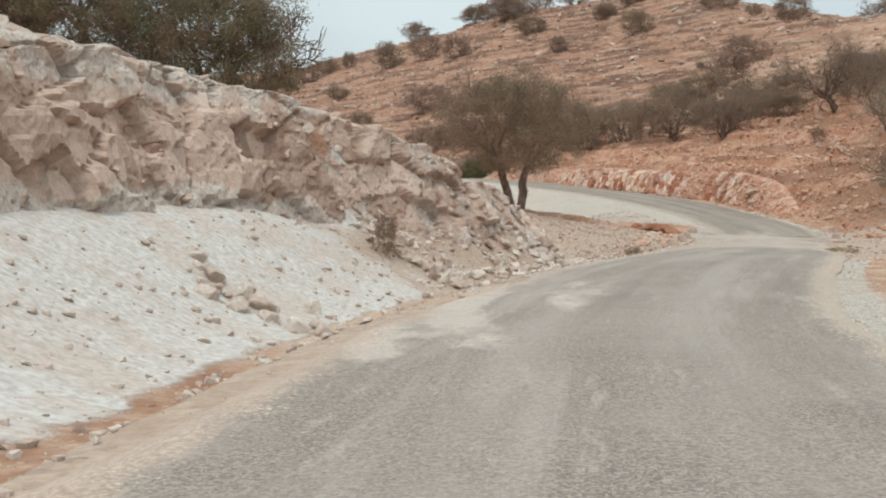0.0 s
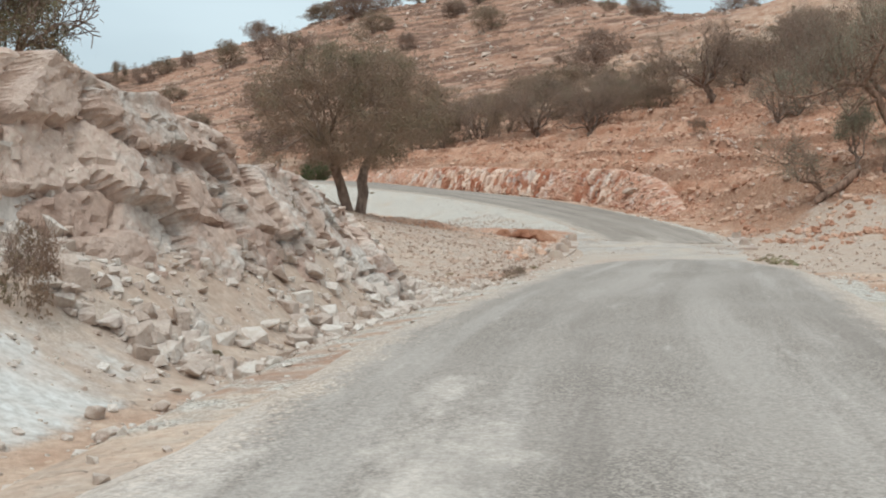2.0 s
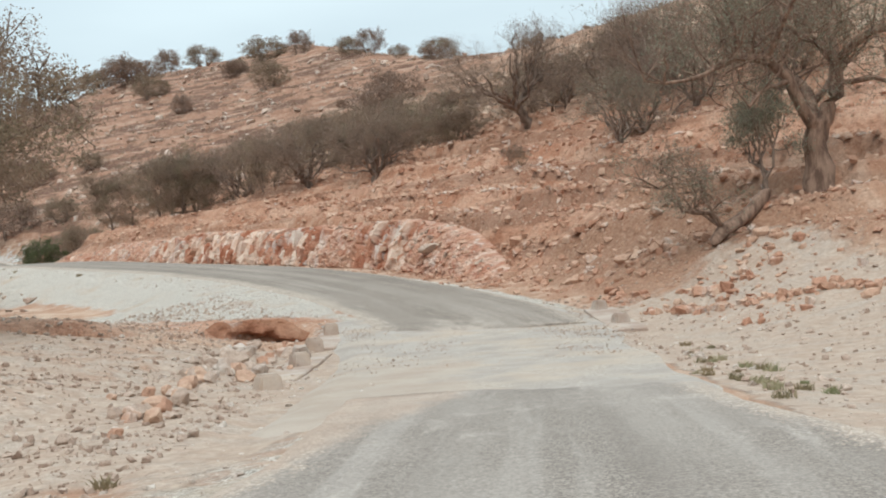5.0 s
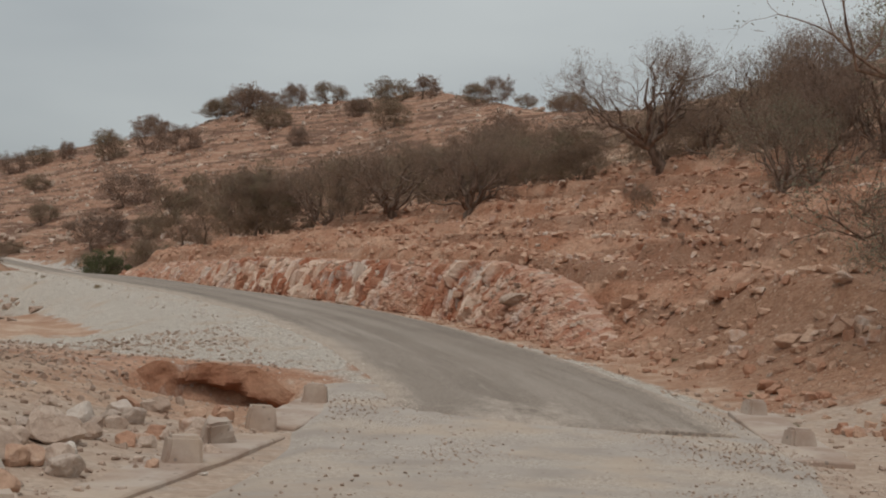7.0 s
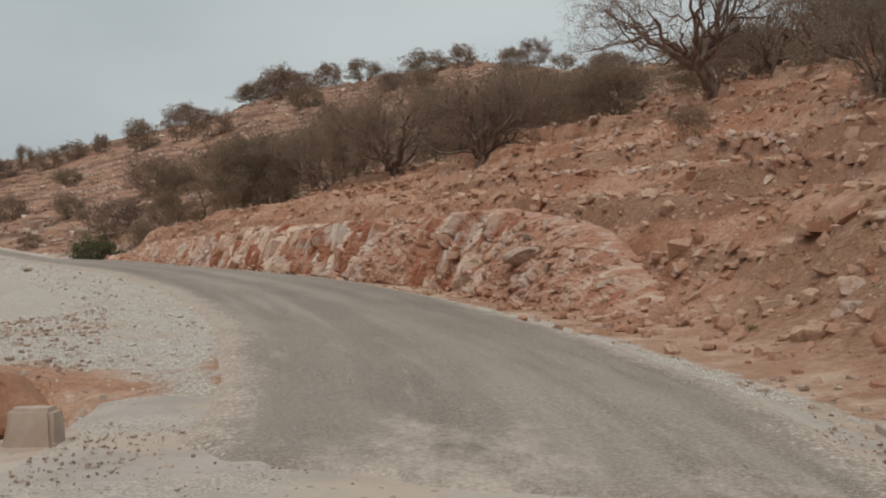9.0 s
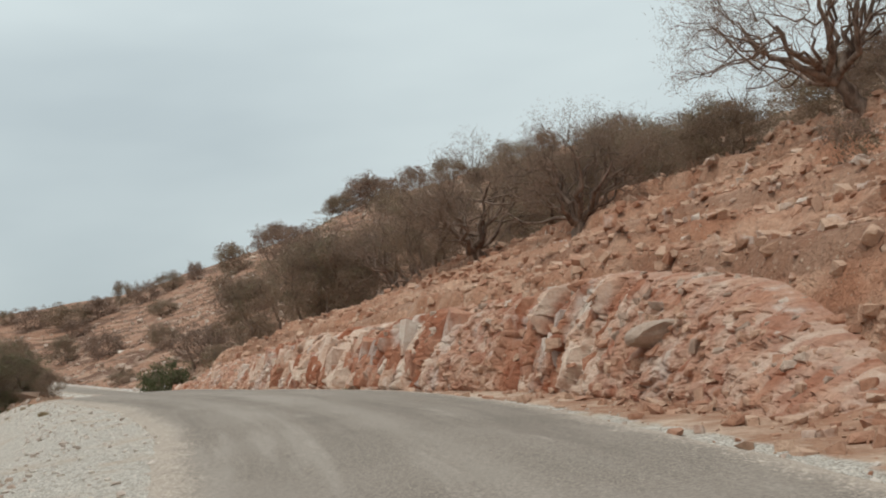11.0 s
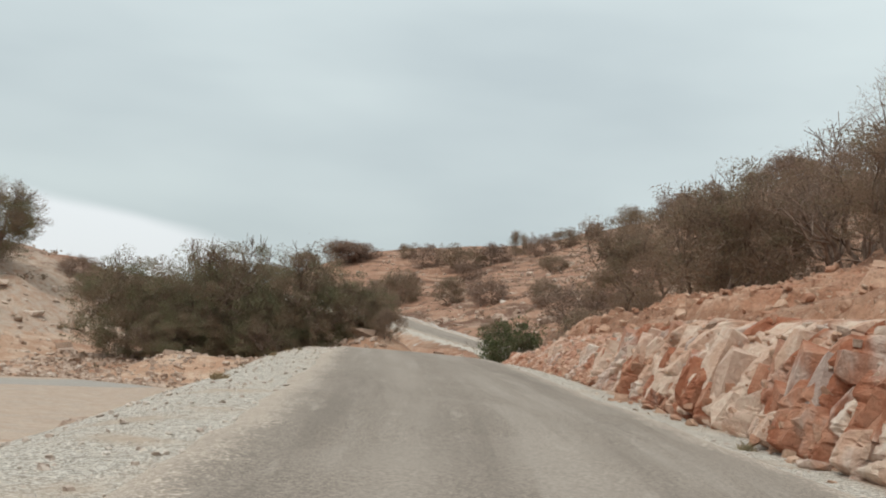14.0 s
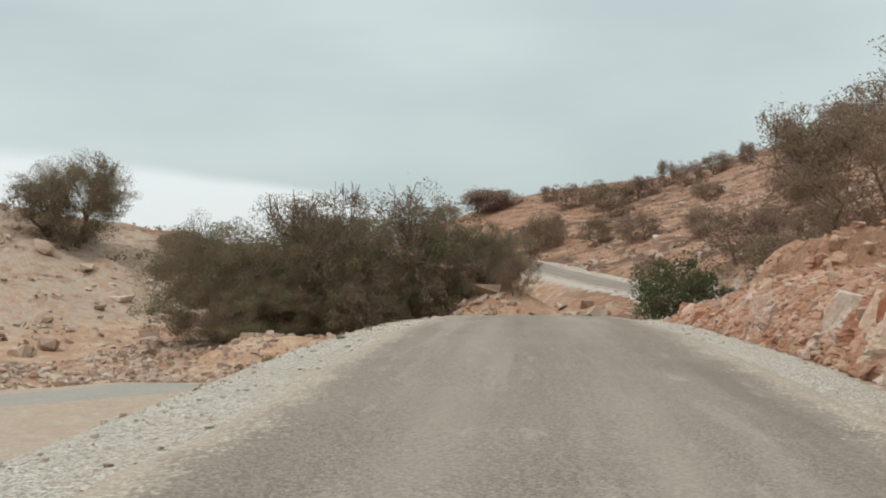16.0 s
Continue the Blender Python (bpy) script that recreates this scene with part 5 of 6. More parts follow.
plant(BARES, [(33.3, 96.5, 7.5, 5.2), (34.8, 92.5, 8.0, 5.6), (36.5, 99.5, 7.0, 6.0), (36.0, 95.5, 7.0, 5.5), (38.0, 91.0, 8.0, 6.2), (34.0, 87.5, 6.0, 4.6), (33.0, 102.5, 6.0, 4.0),
              (14.8, 122.5, 7.0, 5.0), (24.5, 111.5, 6.0, 3.8), (40.0, 88.0, 8.0, 7.0), (35.5, 82.0, 6.0, 5.0)], 7.0, 6.0, "bare trees on the ridge")
plant(GREENS, [(-0.6, 140.6, 5.4, 2.9), (-5.5, 84.0, 3.4, 2.0)], 4.4, 2.0, "green bushes")
plant(SHRUBS, [(25.5, 90.6, 1.5, 1.25), (0.3, 32.3, 0.6, 0.8), (-2.0, 24.9, 0.7, 1.0), (-8.0, 70, 1.6, 1.2), (-6.5, 66, 1.4, 1.0), (30.5, 88.0, 1.4, 1.0),
               (5.2, 40.5, 0.7, 0.4), (33.0, 92.0, 1.6, 1.2)], 1.4, 1.1, "dry shrubs")



# low scrub dotted over the far hill, too small and many to count
rng = np.random.RandomState(61)
x, y = rng.uniform(-170, 70, 3600), rng.uniform(142, 420, 3600)
d, _ = to_road(x, y)
m = (np.abs(d) > 7) & (rng.rand(len(x)) < 0.3 + 0.7 * value_noise(x / 14, y / 14, 62))
x, y = x[m], y[m]
z = height(x, y)
size = rng.uniform(0.25, 0.7, len(x))
puff = np.repeat(np.stack([x, y, z + 0.2 * size], -1), 14, 0) + rng.normal(0, 1, (14 * len(x), 3)) * np.repeat(size, 14)[:, None] * np.array([0.55, 0.55, 0.28])
tagged(new("scrub", leaf_mesh("scrub", puff, 0.34, 0.5, rng, M_OLIVE)), "low dry scrub dotted over the far hillside", "scrub", kind="stuff")
# ---- stones ----
def hull(seed, flat=0.65, points=9):
    """An angular broken stone: a jittered block with some corners knocked off."""
    rng = random.Random(seed)
    bm = bmesh.new()
    for a in (-1, 1):
        for b in (-1, 1):
            for c in (-1, 1):
                if rng.random() < 0.8:
                    bm.verts.new((a * rng.uniform(0.28, 0.52), b * rng.uniform(0.2, 0.42), c * rng.uniform(0.26, 0.5) * flat))
    for _ in range(max(3, points - 8)):
        v = Vector((rng.gauss(0, 1), rng.gauss(0, 1), rng.gauss(0, 1))).normalized() * 0.52
        bm.verts.new((v.x, v.y * 0.8, v.z * flat))
    bmesh.ops.convex_hull(bm, input=bm.verts)
    loose = [v for v in bm.verts if not v.link_faces]
    bmesh.ops.delete(bm, geom=loose, context="VERTS")
    bmesh.ops.triangulate(bm, faces=bm.faces)
    return bm


def as_arrays(bm):
    bm.verts.index_update()
    v = np.array([tuple(p.co) for p in bm.verts])
    f = np.array([[p.index for p in t.verts] for t in bm.faces])
    bm.free()
    return v, f


SHAPES = [as_arrays(hull(900 + k, 0.45 + 0.07 * (k % 5), 10 + k % 6)) for k in range(12)]


def stone_field(name, xs, ys, sizes, mat, label, seed, zs=None, tumble=0.35):
    """Loose stones joined into one stretch of rubble."""
    rng = np.random.RandomState(seed)
    zs = height(xs, ys) if zs is None else zs
    V, F, tone, base = [], [], [], 0
    for x, y, z, s in zip(xs, ys, zs, sizes):
        v, f = SHAPES[rng.randint(len(SHAPES))]
        a = rng.uniform(0, 6.28)
        b = rng.normal(0, tumble)
        c, sn = math.cos(a), math.sin(a)
        p = v * s * rng.uniform(0.75, 1.3, 3)
        p = np.stack([p[:, 0], p[:, 1] * math.cos(b) - p[:, 2] * math.sin(b), p[:, 1] * math.sin(b) + p[:, 2] * math.cos(b)], -1)
        p = np.stack([p[:, 0] * c - p[:, 1] * sn, p[:, 0] * sn + p[:, 1] * c, p[:, 2]], -1)
        V.append(p + (x, y, z + 0.10 * s))
        F.append(f + base)
        tone.append(np.full(len(v), rng.rand()))
        base += len(v)
    V, F, tone = np.concatenate(V), np.concatenate(F), np.concatenate(tone)
    me = bpy.data.meshes.new(name)
    me.vertices.add(len(V)), me.vertices.foreach_set("co", V.ravel())
    me.loops.add(F.size), me.loops.foreach_set("vertex_index", F.ravel())
    me.polygons.add(len(F)), me.polygons.foreach_set("loop_start", np.arange(0, F.size, 3))
    me.update(calc_edges=True)
    me.attributes.new("tone", "FLOAT", "POINT").data.foreach_set("value", tone.astype(np.float32))
    me.materials.append(mat)
    me.shade_flat()
    return tagged(new(name, me), label, "stones", kind="stuff")


def scatter(n, x0, x1, y0, y1, keep, seed):
    rng = np.random.RandomState(seed)
    x, y = rng.uniform(x0, x1, n), rng.uniform(y0, y1, n)
    d, _ = to_road(x, y)
    m = keep(x, y, d, rng.rand(n))
    return x[m], y[m], rng


def sizes_for(rng, n, a, b, power=2.5):
    return a + (b - a) * rng.rand(n) ** power


x, y, rng = scatter(34000, 17, 52, 58, 140, lambda x, y, d, r: (d > 5.5) & (r < 0.9 * (0.35 + 0.65 * (value_noise(x / 3, y / 3, 77) > 0.45))), 1)
stone_field("slope_stones", x, y, sizes_for(rng, len(x), 0.04, 0.42, 6.5), M_REDSTONE, "red and buff stones strewn over the slope", 2, None, 0.9)
x, y, rng = scatter(60000, 4, 34, 64, 134, lambda x, y, d, r: (d > 4.6) & (r < 0.06 + 0.9 * smooth(0.5, 0.62, value_noise(x / 1.6, y / 1.6, 91)) * (0.4 + 0.6 * value_noise(x / 7, y / 7, 92))), 15)
stone_field("slope_rubble", x, y, sizes_for(rng, len(x), 0.05, 0.34, 3.2), M_REDSTONE, "broken reddish rubble lying in drifts on the slope", 16, None, 0.9)
x, y, rng = scatter(12000, 8, 36, 36, 70, lambda x, y, d, r: (d > 2.5) & (d < 13) & (r < 0.25 + 0.7 * smooth(0.42, 0.6, value_noise(x / 1.8, y / 1.8, 101))), 42)
stone_field("verge_stones", x, y, sizes_for(rng, len(x), 0.025, 0.16, 4.0), M_STONE, "small buff stones strewn over the flat verge", 43, None, 0.7)
rng = np.random.RandomState(44)
u = np.sort(rng.rand(260))
x, y = 20.2 + 5.5 * u + rng.normal(0, 0.16, 260), 64.1 - 9.0 * u + 2.0 * u ** 2 + rng.normal(0, 0.18, 260)
stone_field("stone_row", x, y, sizes_for(rng, 260, 0.10, 0.34, 2.0), M_REDSTONE, "low row of reddish stones along the foot of the slope", 45, None, 0.5)
x, y, rng = scatter(60000, 17, 50, 64, 122, lambda x, y, d, r: (d > 6.5) & (np.abs(((natural(x, y) + 1.3 * fractal(x / 9, y / 9, 98, 2)) / 1.05) % 1.0 - 0.5) < 0.09) & (r < 0.85 * smooth(0.40, 0.55, value_noise(x / 4.5, y / 4.5, 99))), 40)
stone_field("ledge_stones", x, y, sizes_for(rng, len(x), 0.07, 0.55, 2.6), M_REDSTONE, "broken ledges of buff and red rock across the slope", 41, None, 0.5)
x, y, rng = scatter(34000, -1, 13, 40, 80, lambda x, y, d, r: (d < -4.0) & (r < 0.45 + 0.55 * (value_noise(x / 2, y / 2, 78) > 0.5)), 3)
stone_field("field_stones", x, y, sizes_for(rng, len(x), 0.025, 0.13, 4.5), M_STONE, "pale stones littering the low field", 4, None, 0.8)
apron = scatter(14000, -6, 6, 25.3, 38, lambda x, y, d, r: (d < -3.7) & (d > -8.2) & (r < 0.15 + 0.75 * smooth(0.42, 0.58, value_noise(x / 1.3, y / 1.3, 95))), 36)
x, y, rng = scatter(18000, -6, 4, 8, 42, lambda x, y, d, r: (d < -3.3) & (d > -7.6) & (r < 0.2 + 0.5 * (y > 24)) & (r < 0.2 + 0.8 * (value_noise(x / 1.5, y / 1.5, 79) > 0.52)), 5)
stone_field("apron_rubble", *apron[:2], sizes_for(apron[2], len(apron[0]), 0.04, 0.42, 3.2), M_CHALK, "buff rubble crumbled down from the low end of the rock bank", 37, None, 0.8)
stone_field("bank_rubble", x, y, sizes_for(rng, len(x), 0.03, 0.17, 3.5), M_CHALK, "chalky rubble fallen at the foot of the rock bank", 6)
x, y, rng = scatter(42000, -12, 20, -2, 140, lambda x, y, d, r: (np.abs(d) > 2.2) & (np.abs(d) < 4.9) & (r < np.where((y > 64) & (d < 0), 0.95, np.where((y < 46) & (d < 0), 0.6, 0.35) * (np.abs(d) < 4.2))), 7)
stone_field("verge_gravel", x, y, sizes_for(rng, len(x), 0.025, 0.11, 3), M_CHALK, "coarse pale gravel along the road's verges", 8)
x, y, rng = scatter(36000, 8, 22, 50, 70, lambda x, y, d, r: (d > -3.3) & (d < 3.3) & (y > 55) & (y < 66.5) & (r < 0.12 + 0.8 * smooth(0.45, 0.62, value_noise(x / 1.5, y / 1.5, 97))), 38)
stone_field("ford_gravel", x, y, sizes_for(rng, len(x), 0.012, 0.045, 3), M_STONE, "small gravel strewn over the concrete ford", 39, to_road(x, y)[1] - 0.012)
x, y, rng = scatter(12000, -60, 2, 90, 170, lambda x, y, d, r: (d < -6) & (old_track(x, y, -d) < 0.3) & (r < 0.2 + 0.8 * (value_noise(x / 5, y / 5, 80) > 0.5)), 9)
stone_field("hollow_stones", x, y, sizes_for(rng, len(x), 0.10, 0.55, 3), M_STONE, "broken pinkish stones on the low ground", 10)
x, y, rng = scatter(5000, 10, 23, 74, 136, lambda x, y, d, r: (d > 3.4) & (d < 6.8) & (r < 0.7), 11)
stone_field("cut_rubble", x, y, sizes_for(rng, len(x), 0.04, 0.32, 3), M_REDSTONE, "red rubble along the foot and rim of the rock cut", 12)
x, y, rng = scatter(6000, -120, 90, 140, 420, lambda x, y, d, r: (np.abs(d) > 6) & (r < 0.8), 13)
stone_field("hill_stones", x, y, sizes_for(rng, len(x), 0.3, 1.6, 2.5), M_STONE, "weathered ledges and boulders on the far hill", 14)

def cleft(seed, flat):
    """A weathered rock: a lump split along several planes, with worn edges."""
    rng = random.Random(seed)
    bm = bmesh.new()
    bmesh.ops.create_icosphere(bm, subdivisions=3, radius=0.62)
    cuts = [(Vector((rng.gauss(0, 1), rng.gauss(0, 1), rng.gauss(0, 0.8))).normalized(), rng.uniform(0.26, 0.48)) for _ in range(11)]
    for v in bm.verts:
        for n, c in cuts:
            over = v.co.dot(n) - c
            if over > 0:
                v.co -= n * over * 0.97
        v.co *= 1 + 0.10 * noise.noise(v.co * 3.1 + Vector((seed, 0, 0))) + 0.05 * noise.noise(v.co * 8.0 + Vector((0, seed, 0)))
        v.co.z *= flat
    return bm


ROCKS = []
for k in range(9):
    bm = cleft(700 + k, 0.7 + 0.08 * (k % 3))
    me = bpy.data.meshes.new("rock")
    bm.to_mesh(me)
    bm.free()
    me.materials.append((M_CHALK, M_REDSTONE, M_STONE)[k % 3])
    me.attributes.new("tone", "FLOAT", "POINT").data.foreach_set("value", np.full(len(me.vertices), (0.3 + 0.09 * k), np.float32))
    ROCKS.append(me)


def rock(x, y, size, seed, label, group, dz=0.0, tall=1.0):
    rng = random.Random(seed)
    ob = new("rock", ROCKS[seed % 9])
    ob.matrix_basis = Matrix.LocRotScale((x, y, ground_z(x, y) + 0.16 * size + dz), Euler((rng.uniform(-0.3, 0.3), rng.uniform(-0.3, 0.3), rng.uniform(0, 6.28))),
                                         (size * rng.uniform(0.8, 1.25), size * rng.uniform(0.8, 1.2), size * tall))
    return tagged(ob, label, "rock", group)


rng = random.Random(3)
for k in range(46):
    t = rng.uniform(18, 40)
    c = LINE[np.argmin(np.abs(LINE[:, 1] - t))]
    rock(c[0] - rng.uniform(3.5, 5.4), t + rng.uniform(-0.5, 0.5), 0.10 + 0.26 * rng.random() ** 2, 3 * k, "pale angular limestone rock fallen from the bank", "rocks below the bank")
for k in range(34):
    t = rng.gauss(0, 0.55)
    rock(-3.5 + 1.1 * t + rng.gauss(0, 0.32), 17.7 - 0.6 * t + rng.gauss(0, 0.35), rng.uniform(0.14, 0.40), 3 * k + 60, "pale angular limestone rock in a small heap", "rock heap below the bank")
for k in range(60):
    t = rng.uniform(0, 1)
    rock(7.0 + 4.4 * t + rng.gauss(0, 0.45) - 1.0, 47.5 + 17 * t + rng.gauss(0, 0.6), rng.uniform(0.14, 0.36), 3 * k + 1 + k % 2, "pale buff rock lining the edge of the ford", "rocks beside the ford")
for k in range(22):
    t = rng.random()
    rock(8.3 + 1.3 * t + rng.gauss(0, 0.45), 57.0 + 6.0 * t + rng.gauss(0, 0.5), rng.uniform(0.2, 0.62), 3 * k + (0, 2)[k % 2], "pale buff boulder heaped behind the marker blocks", "boulders behind the marker blocks")
for k in range(12):
    rock(21.2 + rng.gauss(0, 0.9), 73.3 + rng.gauss(0, 0.9), rng.uniform(0.16, 0.42), 3 * k + 139, "reddish rock tumbled beside the road", "rocks below the red slope")
for k in range(44):
    x, y = rng.uniform(20, 42), rng.uniform(66, 125)
    rock(x, y, rng.uniform(0.25, 0.65), 3 * k + 1, "weathered buff boulder set in the slope", "boulders on the slope", tall=0.7)
for k in range(40):
    t = rng.uniform(108, 140)
    rock(-25.5 - (t - 120) * 0.1 + rng.gauss(0, 1.6), t + rng.gauss(0, 2), rng.uniform(0.25, 0.65), k + 240, "pinkish broken rock on a low stone ridge", "rocks on the stone ridge", tall=0.8)
for k in range(30):
    t = rng.uniform(80, 128)
    c = LINE[np.argmin(np.abs(LINE[:, 1] - t))]
    rock(c[0] + rng.uniform(6.0, 8.0), t, rng.uniform(0.15, 0.38), 3 * k + 280, "buff rock on the rim of the cut", "rocks on the rim")


for k in range(26):
    y = rng.uniform(16.5, 25.0)
    c = LINE[np.argmin(np.abs(LINE[:, 1] - y))]
    qf, zt = bank_face(np.array([y]))
    rock(c[0] - (float(qf[0]) + rng.uniform(0.9, 1.9)) * 1.05, y + 0.35, rng.uniform(0.35, 0.75), 3 * k, "flat pinkish limestone slab on the bank's rim", "slabs on the bank's rim", tall=0.6)


# ---- ford blocks and kerbs ----
def marker_block(x, y, turn, base=0.47, top=0.34, tall=0.42, tilt=(0.0, 0.0), chips=0, label="weathered concrete marker block beside the ford"):
    bm = bmesh.new()
    vs = []
    for z, s in ((0, base), (tall, top)):
        for a, b in ((-1, -1), (1, -1), (1, 1), (-1, 1)):
            vs.append(bm.verts.new((a * s / 2, b * s * 0.40, z)))
    bm.faces.new(vs[3::-1]), bm.faces.new(vs[4:])
    for k in range(4):
        bm.faces.new((vs[k], vs[(k + 1) % 4], vs[4 + (k + 1) % 4], vs[4 + k]))
    bmesh.ops.bevel(bm, geom=bm.edges, offset=0.035, segments=2, affect="EDGES")
    rng = random.Random(int(x * 100))
    bmesh.ops.subdivide_edges(bm, edges=[e for e in bm.edges if e.calc_length() > 0.2], cuts=3, use_grid_fill=True)
    for _ in range(chips + 2):
        corner = Vector((rng.choice((-1, 1)) * base * 0.5, rng.choice((-1, 1)) * base * 0.4, rng.uniform(0.5, 1.0) * tall))
        n = corner - Vector((0, 0, tall * 0.4))
        n.normalize()
        far = corner.dot(n) - (0.09 if chips else 0.035)
        for v in bm.verts:
            over = v.co.dot(n) - far
            if over > 0:
                v.co -= n * over
    for v in bm.verts:
        v.co += Vector((noise.noise(v.co * 4 + Vector((x, y, 0))), noise.noise(v.co * 4 + Vector((y, 3, x))), 0.5 * noise.noise(v.co * 6))) * (0.05 if chips else 0.025)
    me = bpy.data.meshes.new("marker_block")
    bm.to_mesh(me)
    bm.free()
    me.materials.append(M_BLOCK)
    ob = new("marker_block", me)
    ob.matrix_basis = Matrix.LocRotScale((x, y, ground_z(x, y) - 0.09), Euler((tilt[0], tilt[1], turn)), None)
    return tagged(ob, label, "block", "marker blocks at the ford")


marker_block(10.1, 59.2, 0.2)
marker_block(10.4, 61.3, 0.7, 0.42, 0.56, 0.40, (0.12, -0.10), 4, "broken concrete marker block tipped over at the ford")
marker_block(10.95, 63.0, 0.1)
marker_block(11.85, 65.9, -0.1, 0.46, 0.34, 0.44)
marker_block(19.5, 65.9, 0.2)
marker_block(18.6, 62.3, 0.1)
marker_block(9.0, 55.0, 0.3, 0.5, 0.36, 0.36)


def kerb_slab(x0, y0, x1, y1, wide, thick, lift):
    bm = bmesh.new()
    bmesh.ops.create_cube(bm, size=1)
    ln = math.hypot(x1 - x0, y1 - y0)
    bmesh.ops.scale(bm, vec=(ln, wide, thick), verts=bm.verts)
    bmesh.ops.subdivide_edges(bm, edges=[e for e in bm.edges if abs((e.verts[0].co - e.verts[1].co).x) > ln * 0.5], cuts=9)
    bmesh.ops.bevel(bm, geom=[e for e in bm.edges if e.is_manifold and e.calc_face_angle(0) > 0.5], offset=0.02, segments=1, affect="EDGES")
    for v in bm.verts:
        v.co.y += 0.03 * noise.noise(v.co * 1.7)
        v.co.z += 0.015 * noise.noise(v.co * 2.1)
    me = bpy.data.meshes.new("kerb")
    bm.to_mesh(me)
    bm.free()
    me.materials.append(M_BLOCK)
    ob = new("kerb", me)
    xm, ym = (x0 + x1) / 2, (y0 + y1) / 2
    za, zb = ground_z(x0, y0), ground_z(x1, y1)
    ob.matrix_basis = Matrix.LocRotScale((xm, ym, (za + zb) / 2 + lift), Euler((0, -math.atan2(zb - za, ln), math.atan2(y1 - y0, x1 - x0))), None)
    return tagged(ob, "cracked concrete kerb along the ford's edge", "kerb", kind="structure")


kerb_slab(9.3, 56.6, 10.9, 62.4, 0.8, 0.22, -0.095)
kerb_slab(11.05, 63.1, 12.1, 66.6, 0.8, 0.24, -0.075)
kerb_slab(18.2, 60.8, 19.6, 66.2, 0.85, 0.22, -0.03)


# ---- tufts ----
def tuft(x, y, size, blades, mat, label, seed, group):
    rng = np.random.RandomState(seed)
    V, F = [], []
    for k in range(blades):
        a, r = rng.uniform(0, 6.28), size * 0.5 * rng.rand() ** 0.7
        px, py = r * math.cos(a), r * math.sin(a)
        h = size * rng.uniform(0.1, 0.6) * (1 - 0.7 * r / size)
        ox, oy = rng.normal(0, 0.7 * h, 2)
        w = 0.005 + 0.006 * rng.rand()
        b = len(V)
        V += [(px - w, py, -0.02), (px + w, py, -0.02), (px + ox * 0.4 + w * 0.7, py + oy * 0.4, h * 0.6), (px + ox * 0.4 - w * 0.7, py + oy * 0.4, h * 0.6), (px + ox, py + oy, h)]
        F += [(b, b + 1, b + 2, b + 3), (b + 3, b + 2, b + 4)]
    ob = new("grass_tuft", poly_mesh("grass_tuft", V, F, mat))
    ob.location = (x, y, ground_z(x, y))
    return tagged(ob, label, "grass", group)


rng = random.Random(12)
for k in range(26):
    u = rng.random()
    tuft(14.1 + 2.4 * u + rng.gauss(0.3, 0.35), 47.0 + 8.0 * u + rng.gauss(0, 0.5), rng.uniform(0.10, 0.30), 60, M_TUFT if k % 2 else M_GRASS, "small green weed tuft on the verge", 500 + k, "green tufts")
tuft(4.0, 100.2, 0.3, 160, M_GRASS, "dry grey grass tuft on the gravel verge", 519, "dry tufts")
rng = random.Random(8)
for k in range(18):
    s = rng.uniform(0.12, 0.26)
    y = rng.uniform(10, 130)
    c = LINE[np.argmin(np.abs(LINE[:, 1] - y))]
    side = rng.choice((-1, 1))
    tuft(c[0] + side * rng.uniform(3.3, 7.0), y, s, 70, M_GRASS, "dry straw-coloured grass tuft among the stones", 540 + k, "dry tufts")


# ---- broken blocks that make up the rock faces ----
def block_meshes(mat, seeds, tones):
    out = []
    for k in seeds:
        bm = hull(k, 1.0, 10)
        bmesh.ops.bevel(bm, geom=bm.edges, offset=0.05, segments=1, affect="EDGES")
        me = bpy.data.meshes.new("rock_block")
        bm.to_mesh(me)
        bm.free()
        me.materials.append(mat)
        tone = tones[len(out) % len(tones)]
        me.attributes.new("tone", "FLOAT", "POINT").data.foreach_set("value", np.full(len(me.vertices), tone, np.float32))
        out.append(me)
    return out


def set_block(face, me, at, heading, lean, turn, size):
    ob = new("rock_block", me)
    ob.parent = face
    ob.matrix_basis = Matrix.Translation(at) @ Euler((0, 0, heading)).to_matrix().to_4x4() @ Euler((lean, turn[0], turn[1])).to_matrix().to_4x4() @ Matrix.Diagonal((*size, 1))


def heading_at(P, i):
    a, b = P[max(i - 4, 0), 0], P[min(i + 4, len(P) - 1), 0]
    return math.atan2(b[1] - a[1], b[0] - a[0])


# the bank's upper courses: rough boxy blocks, larger towards the rim
rng = random.Random(77)
BLOCKS = block_meshes(M_CLIFF, range(1500, 1514), (0.3, 0.55, 0.8, 0.45, 0.95, 0.15, 0.65))
rows = BANK.shape[1]
for v in (0.36, 0.47, 0.58, 0.69, 0.80, 0.90):
    i = rng.uniform(2, 8)
    while i < len(BANK) - 60:
        k = int(i)
        vj = v + rng.uniform(-0.05, 0.05)
        y = BANK[k, 0, 1]
        if not (v < 0.45 and y < 24 and rng.random() < 0.9) and not (y > 27 and v > 0.75):
            at = Vector(BANK[k, int(vj * (rows - 1))])
            h = heading_at(BANK, k)
            big = (0.22 + 0.70 * rng.random() ** 2) * (1.0 if y < 27 else 0.7)
            inward = Vector((-math.sin(h), math.cos(h), 0)) * rng.uniform(0.46, 0.62) * big
            set_block(bank, rng.choice(BLOCKS), at + inward, h, rng.uniform(-0.3, 0.0), (rng.uniform(-0.14, 0.14), rng.uniform(-0.2, 0.2)),
                      (big * rng.uniform(1.0, 1.8), big * 1.2, big * rng.uniform(0.5, 0.9)))
        i += rng.uniform(22, 60)

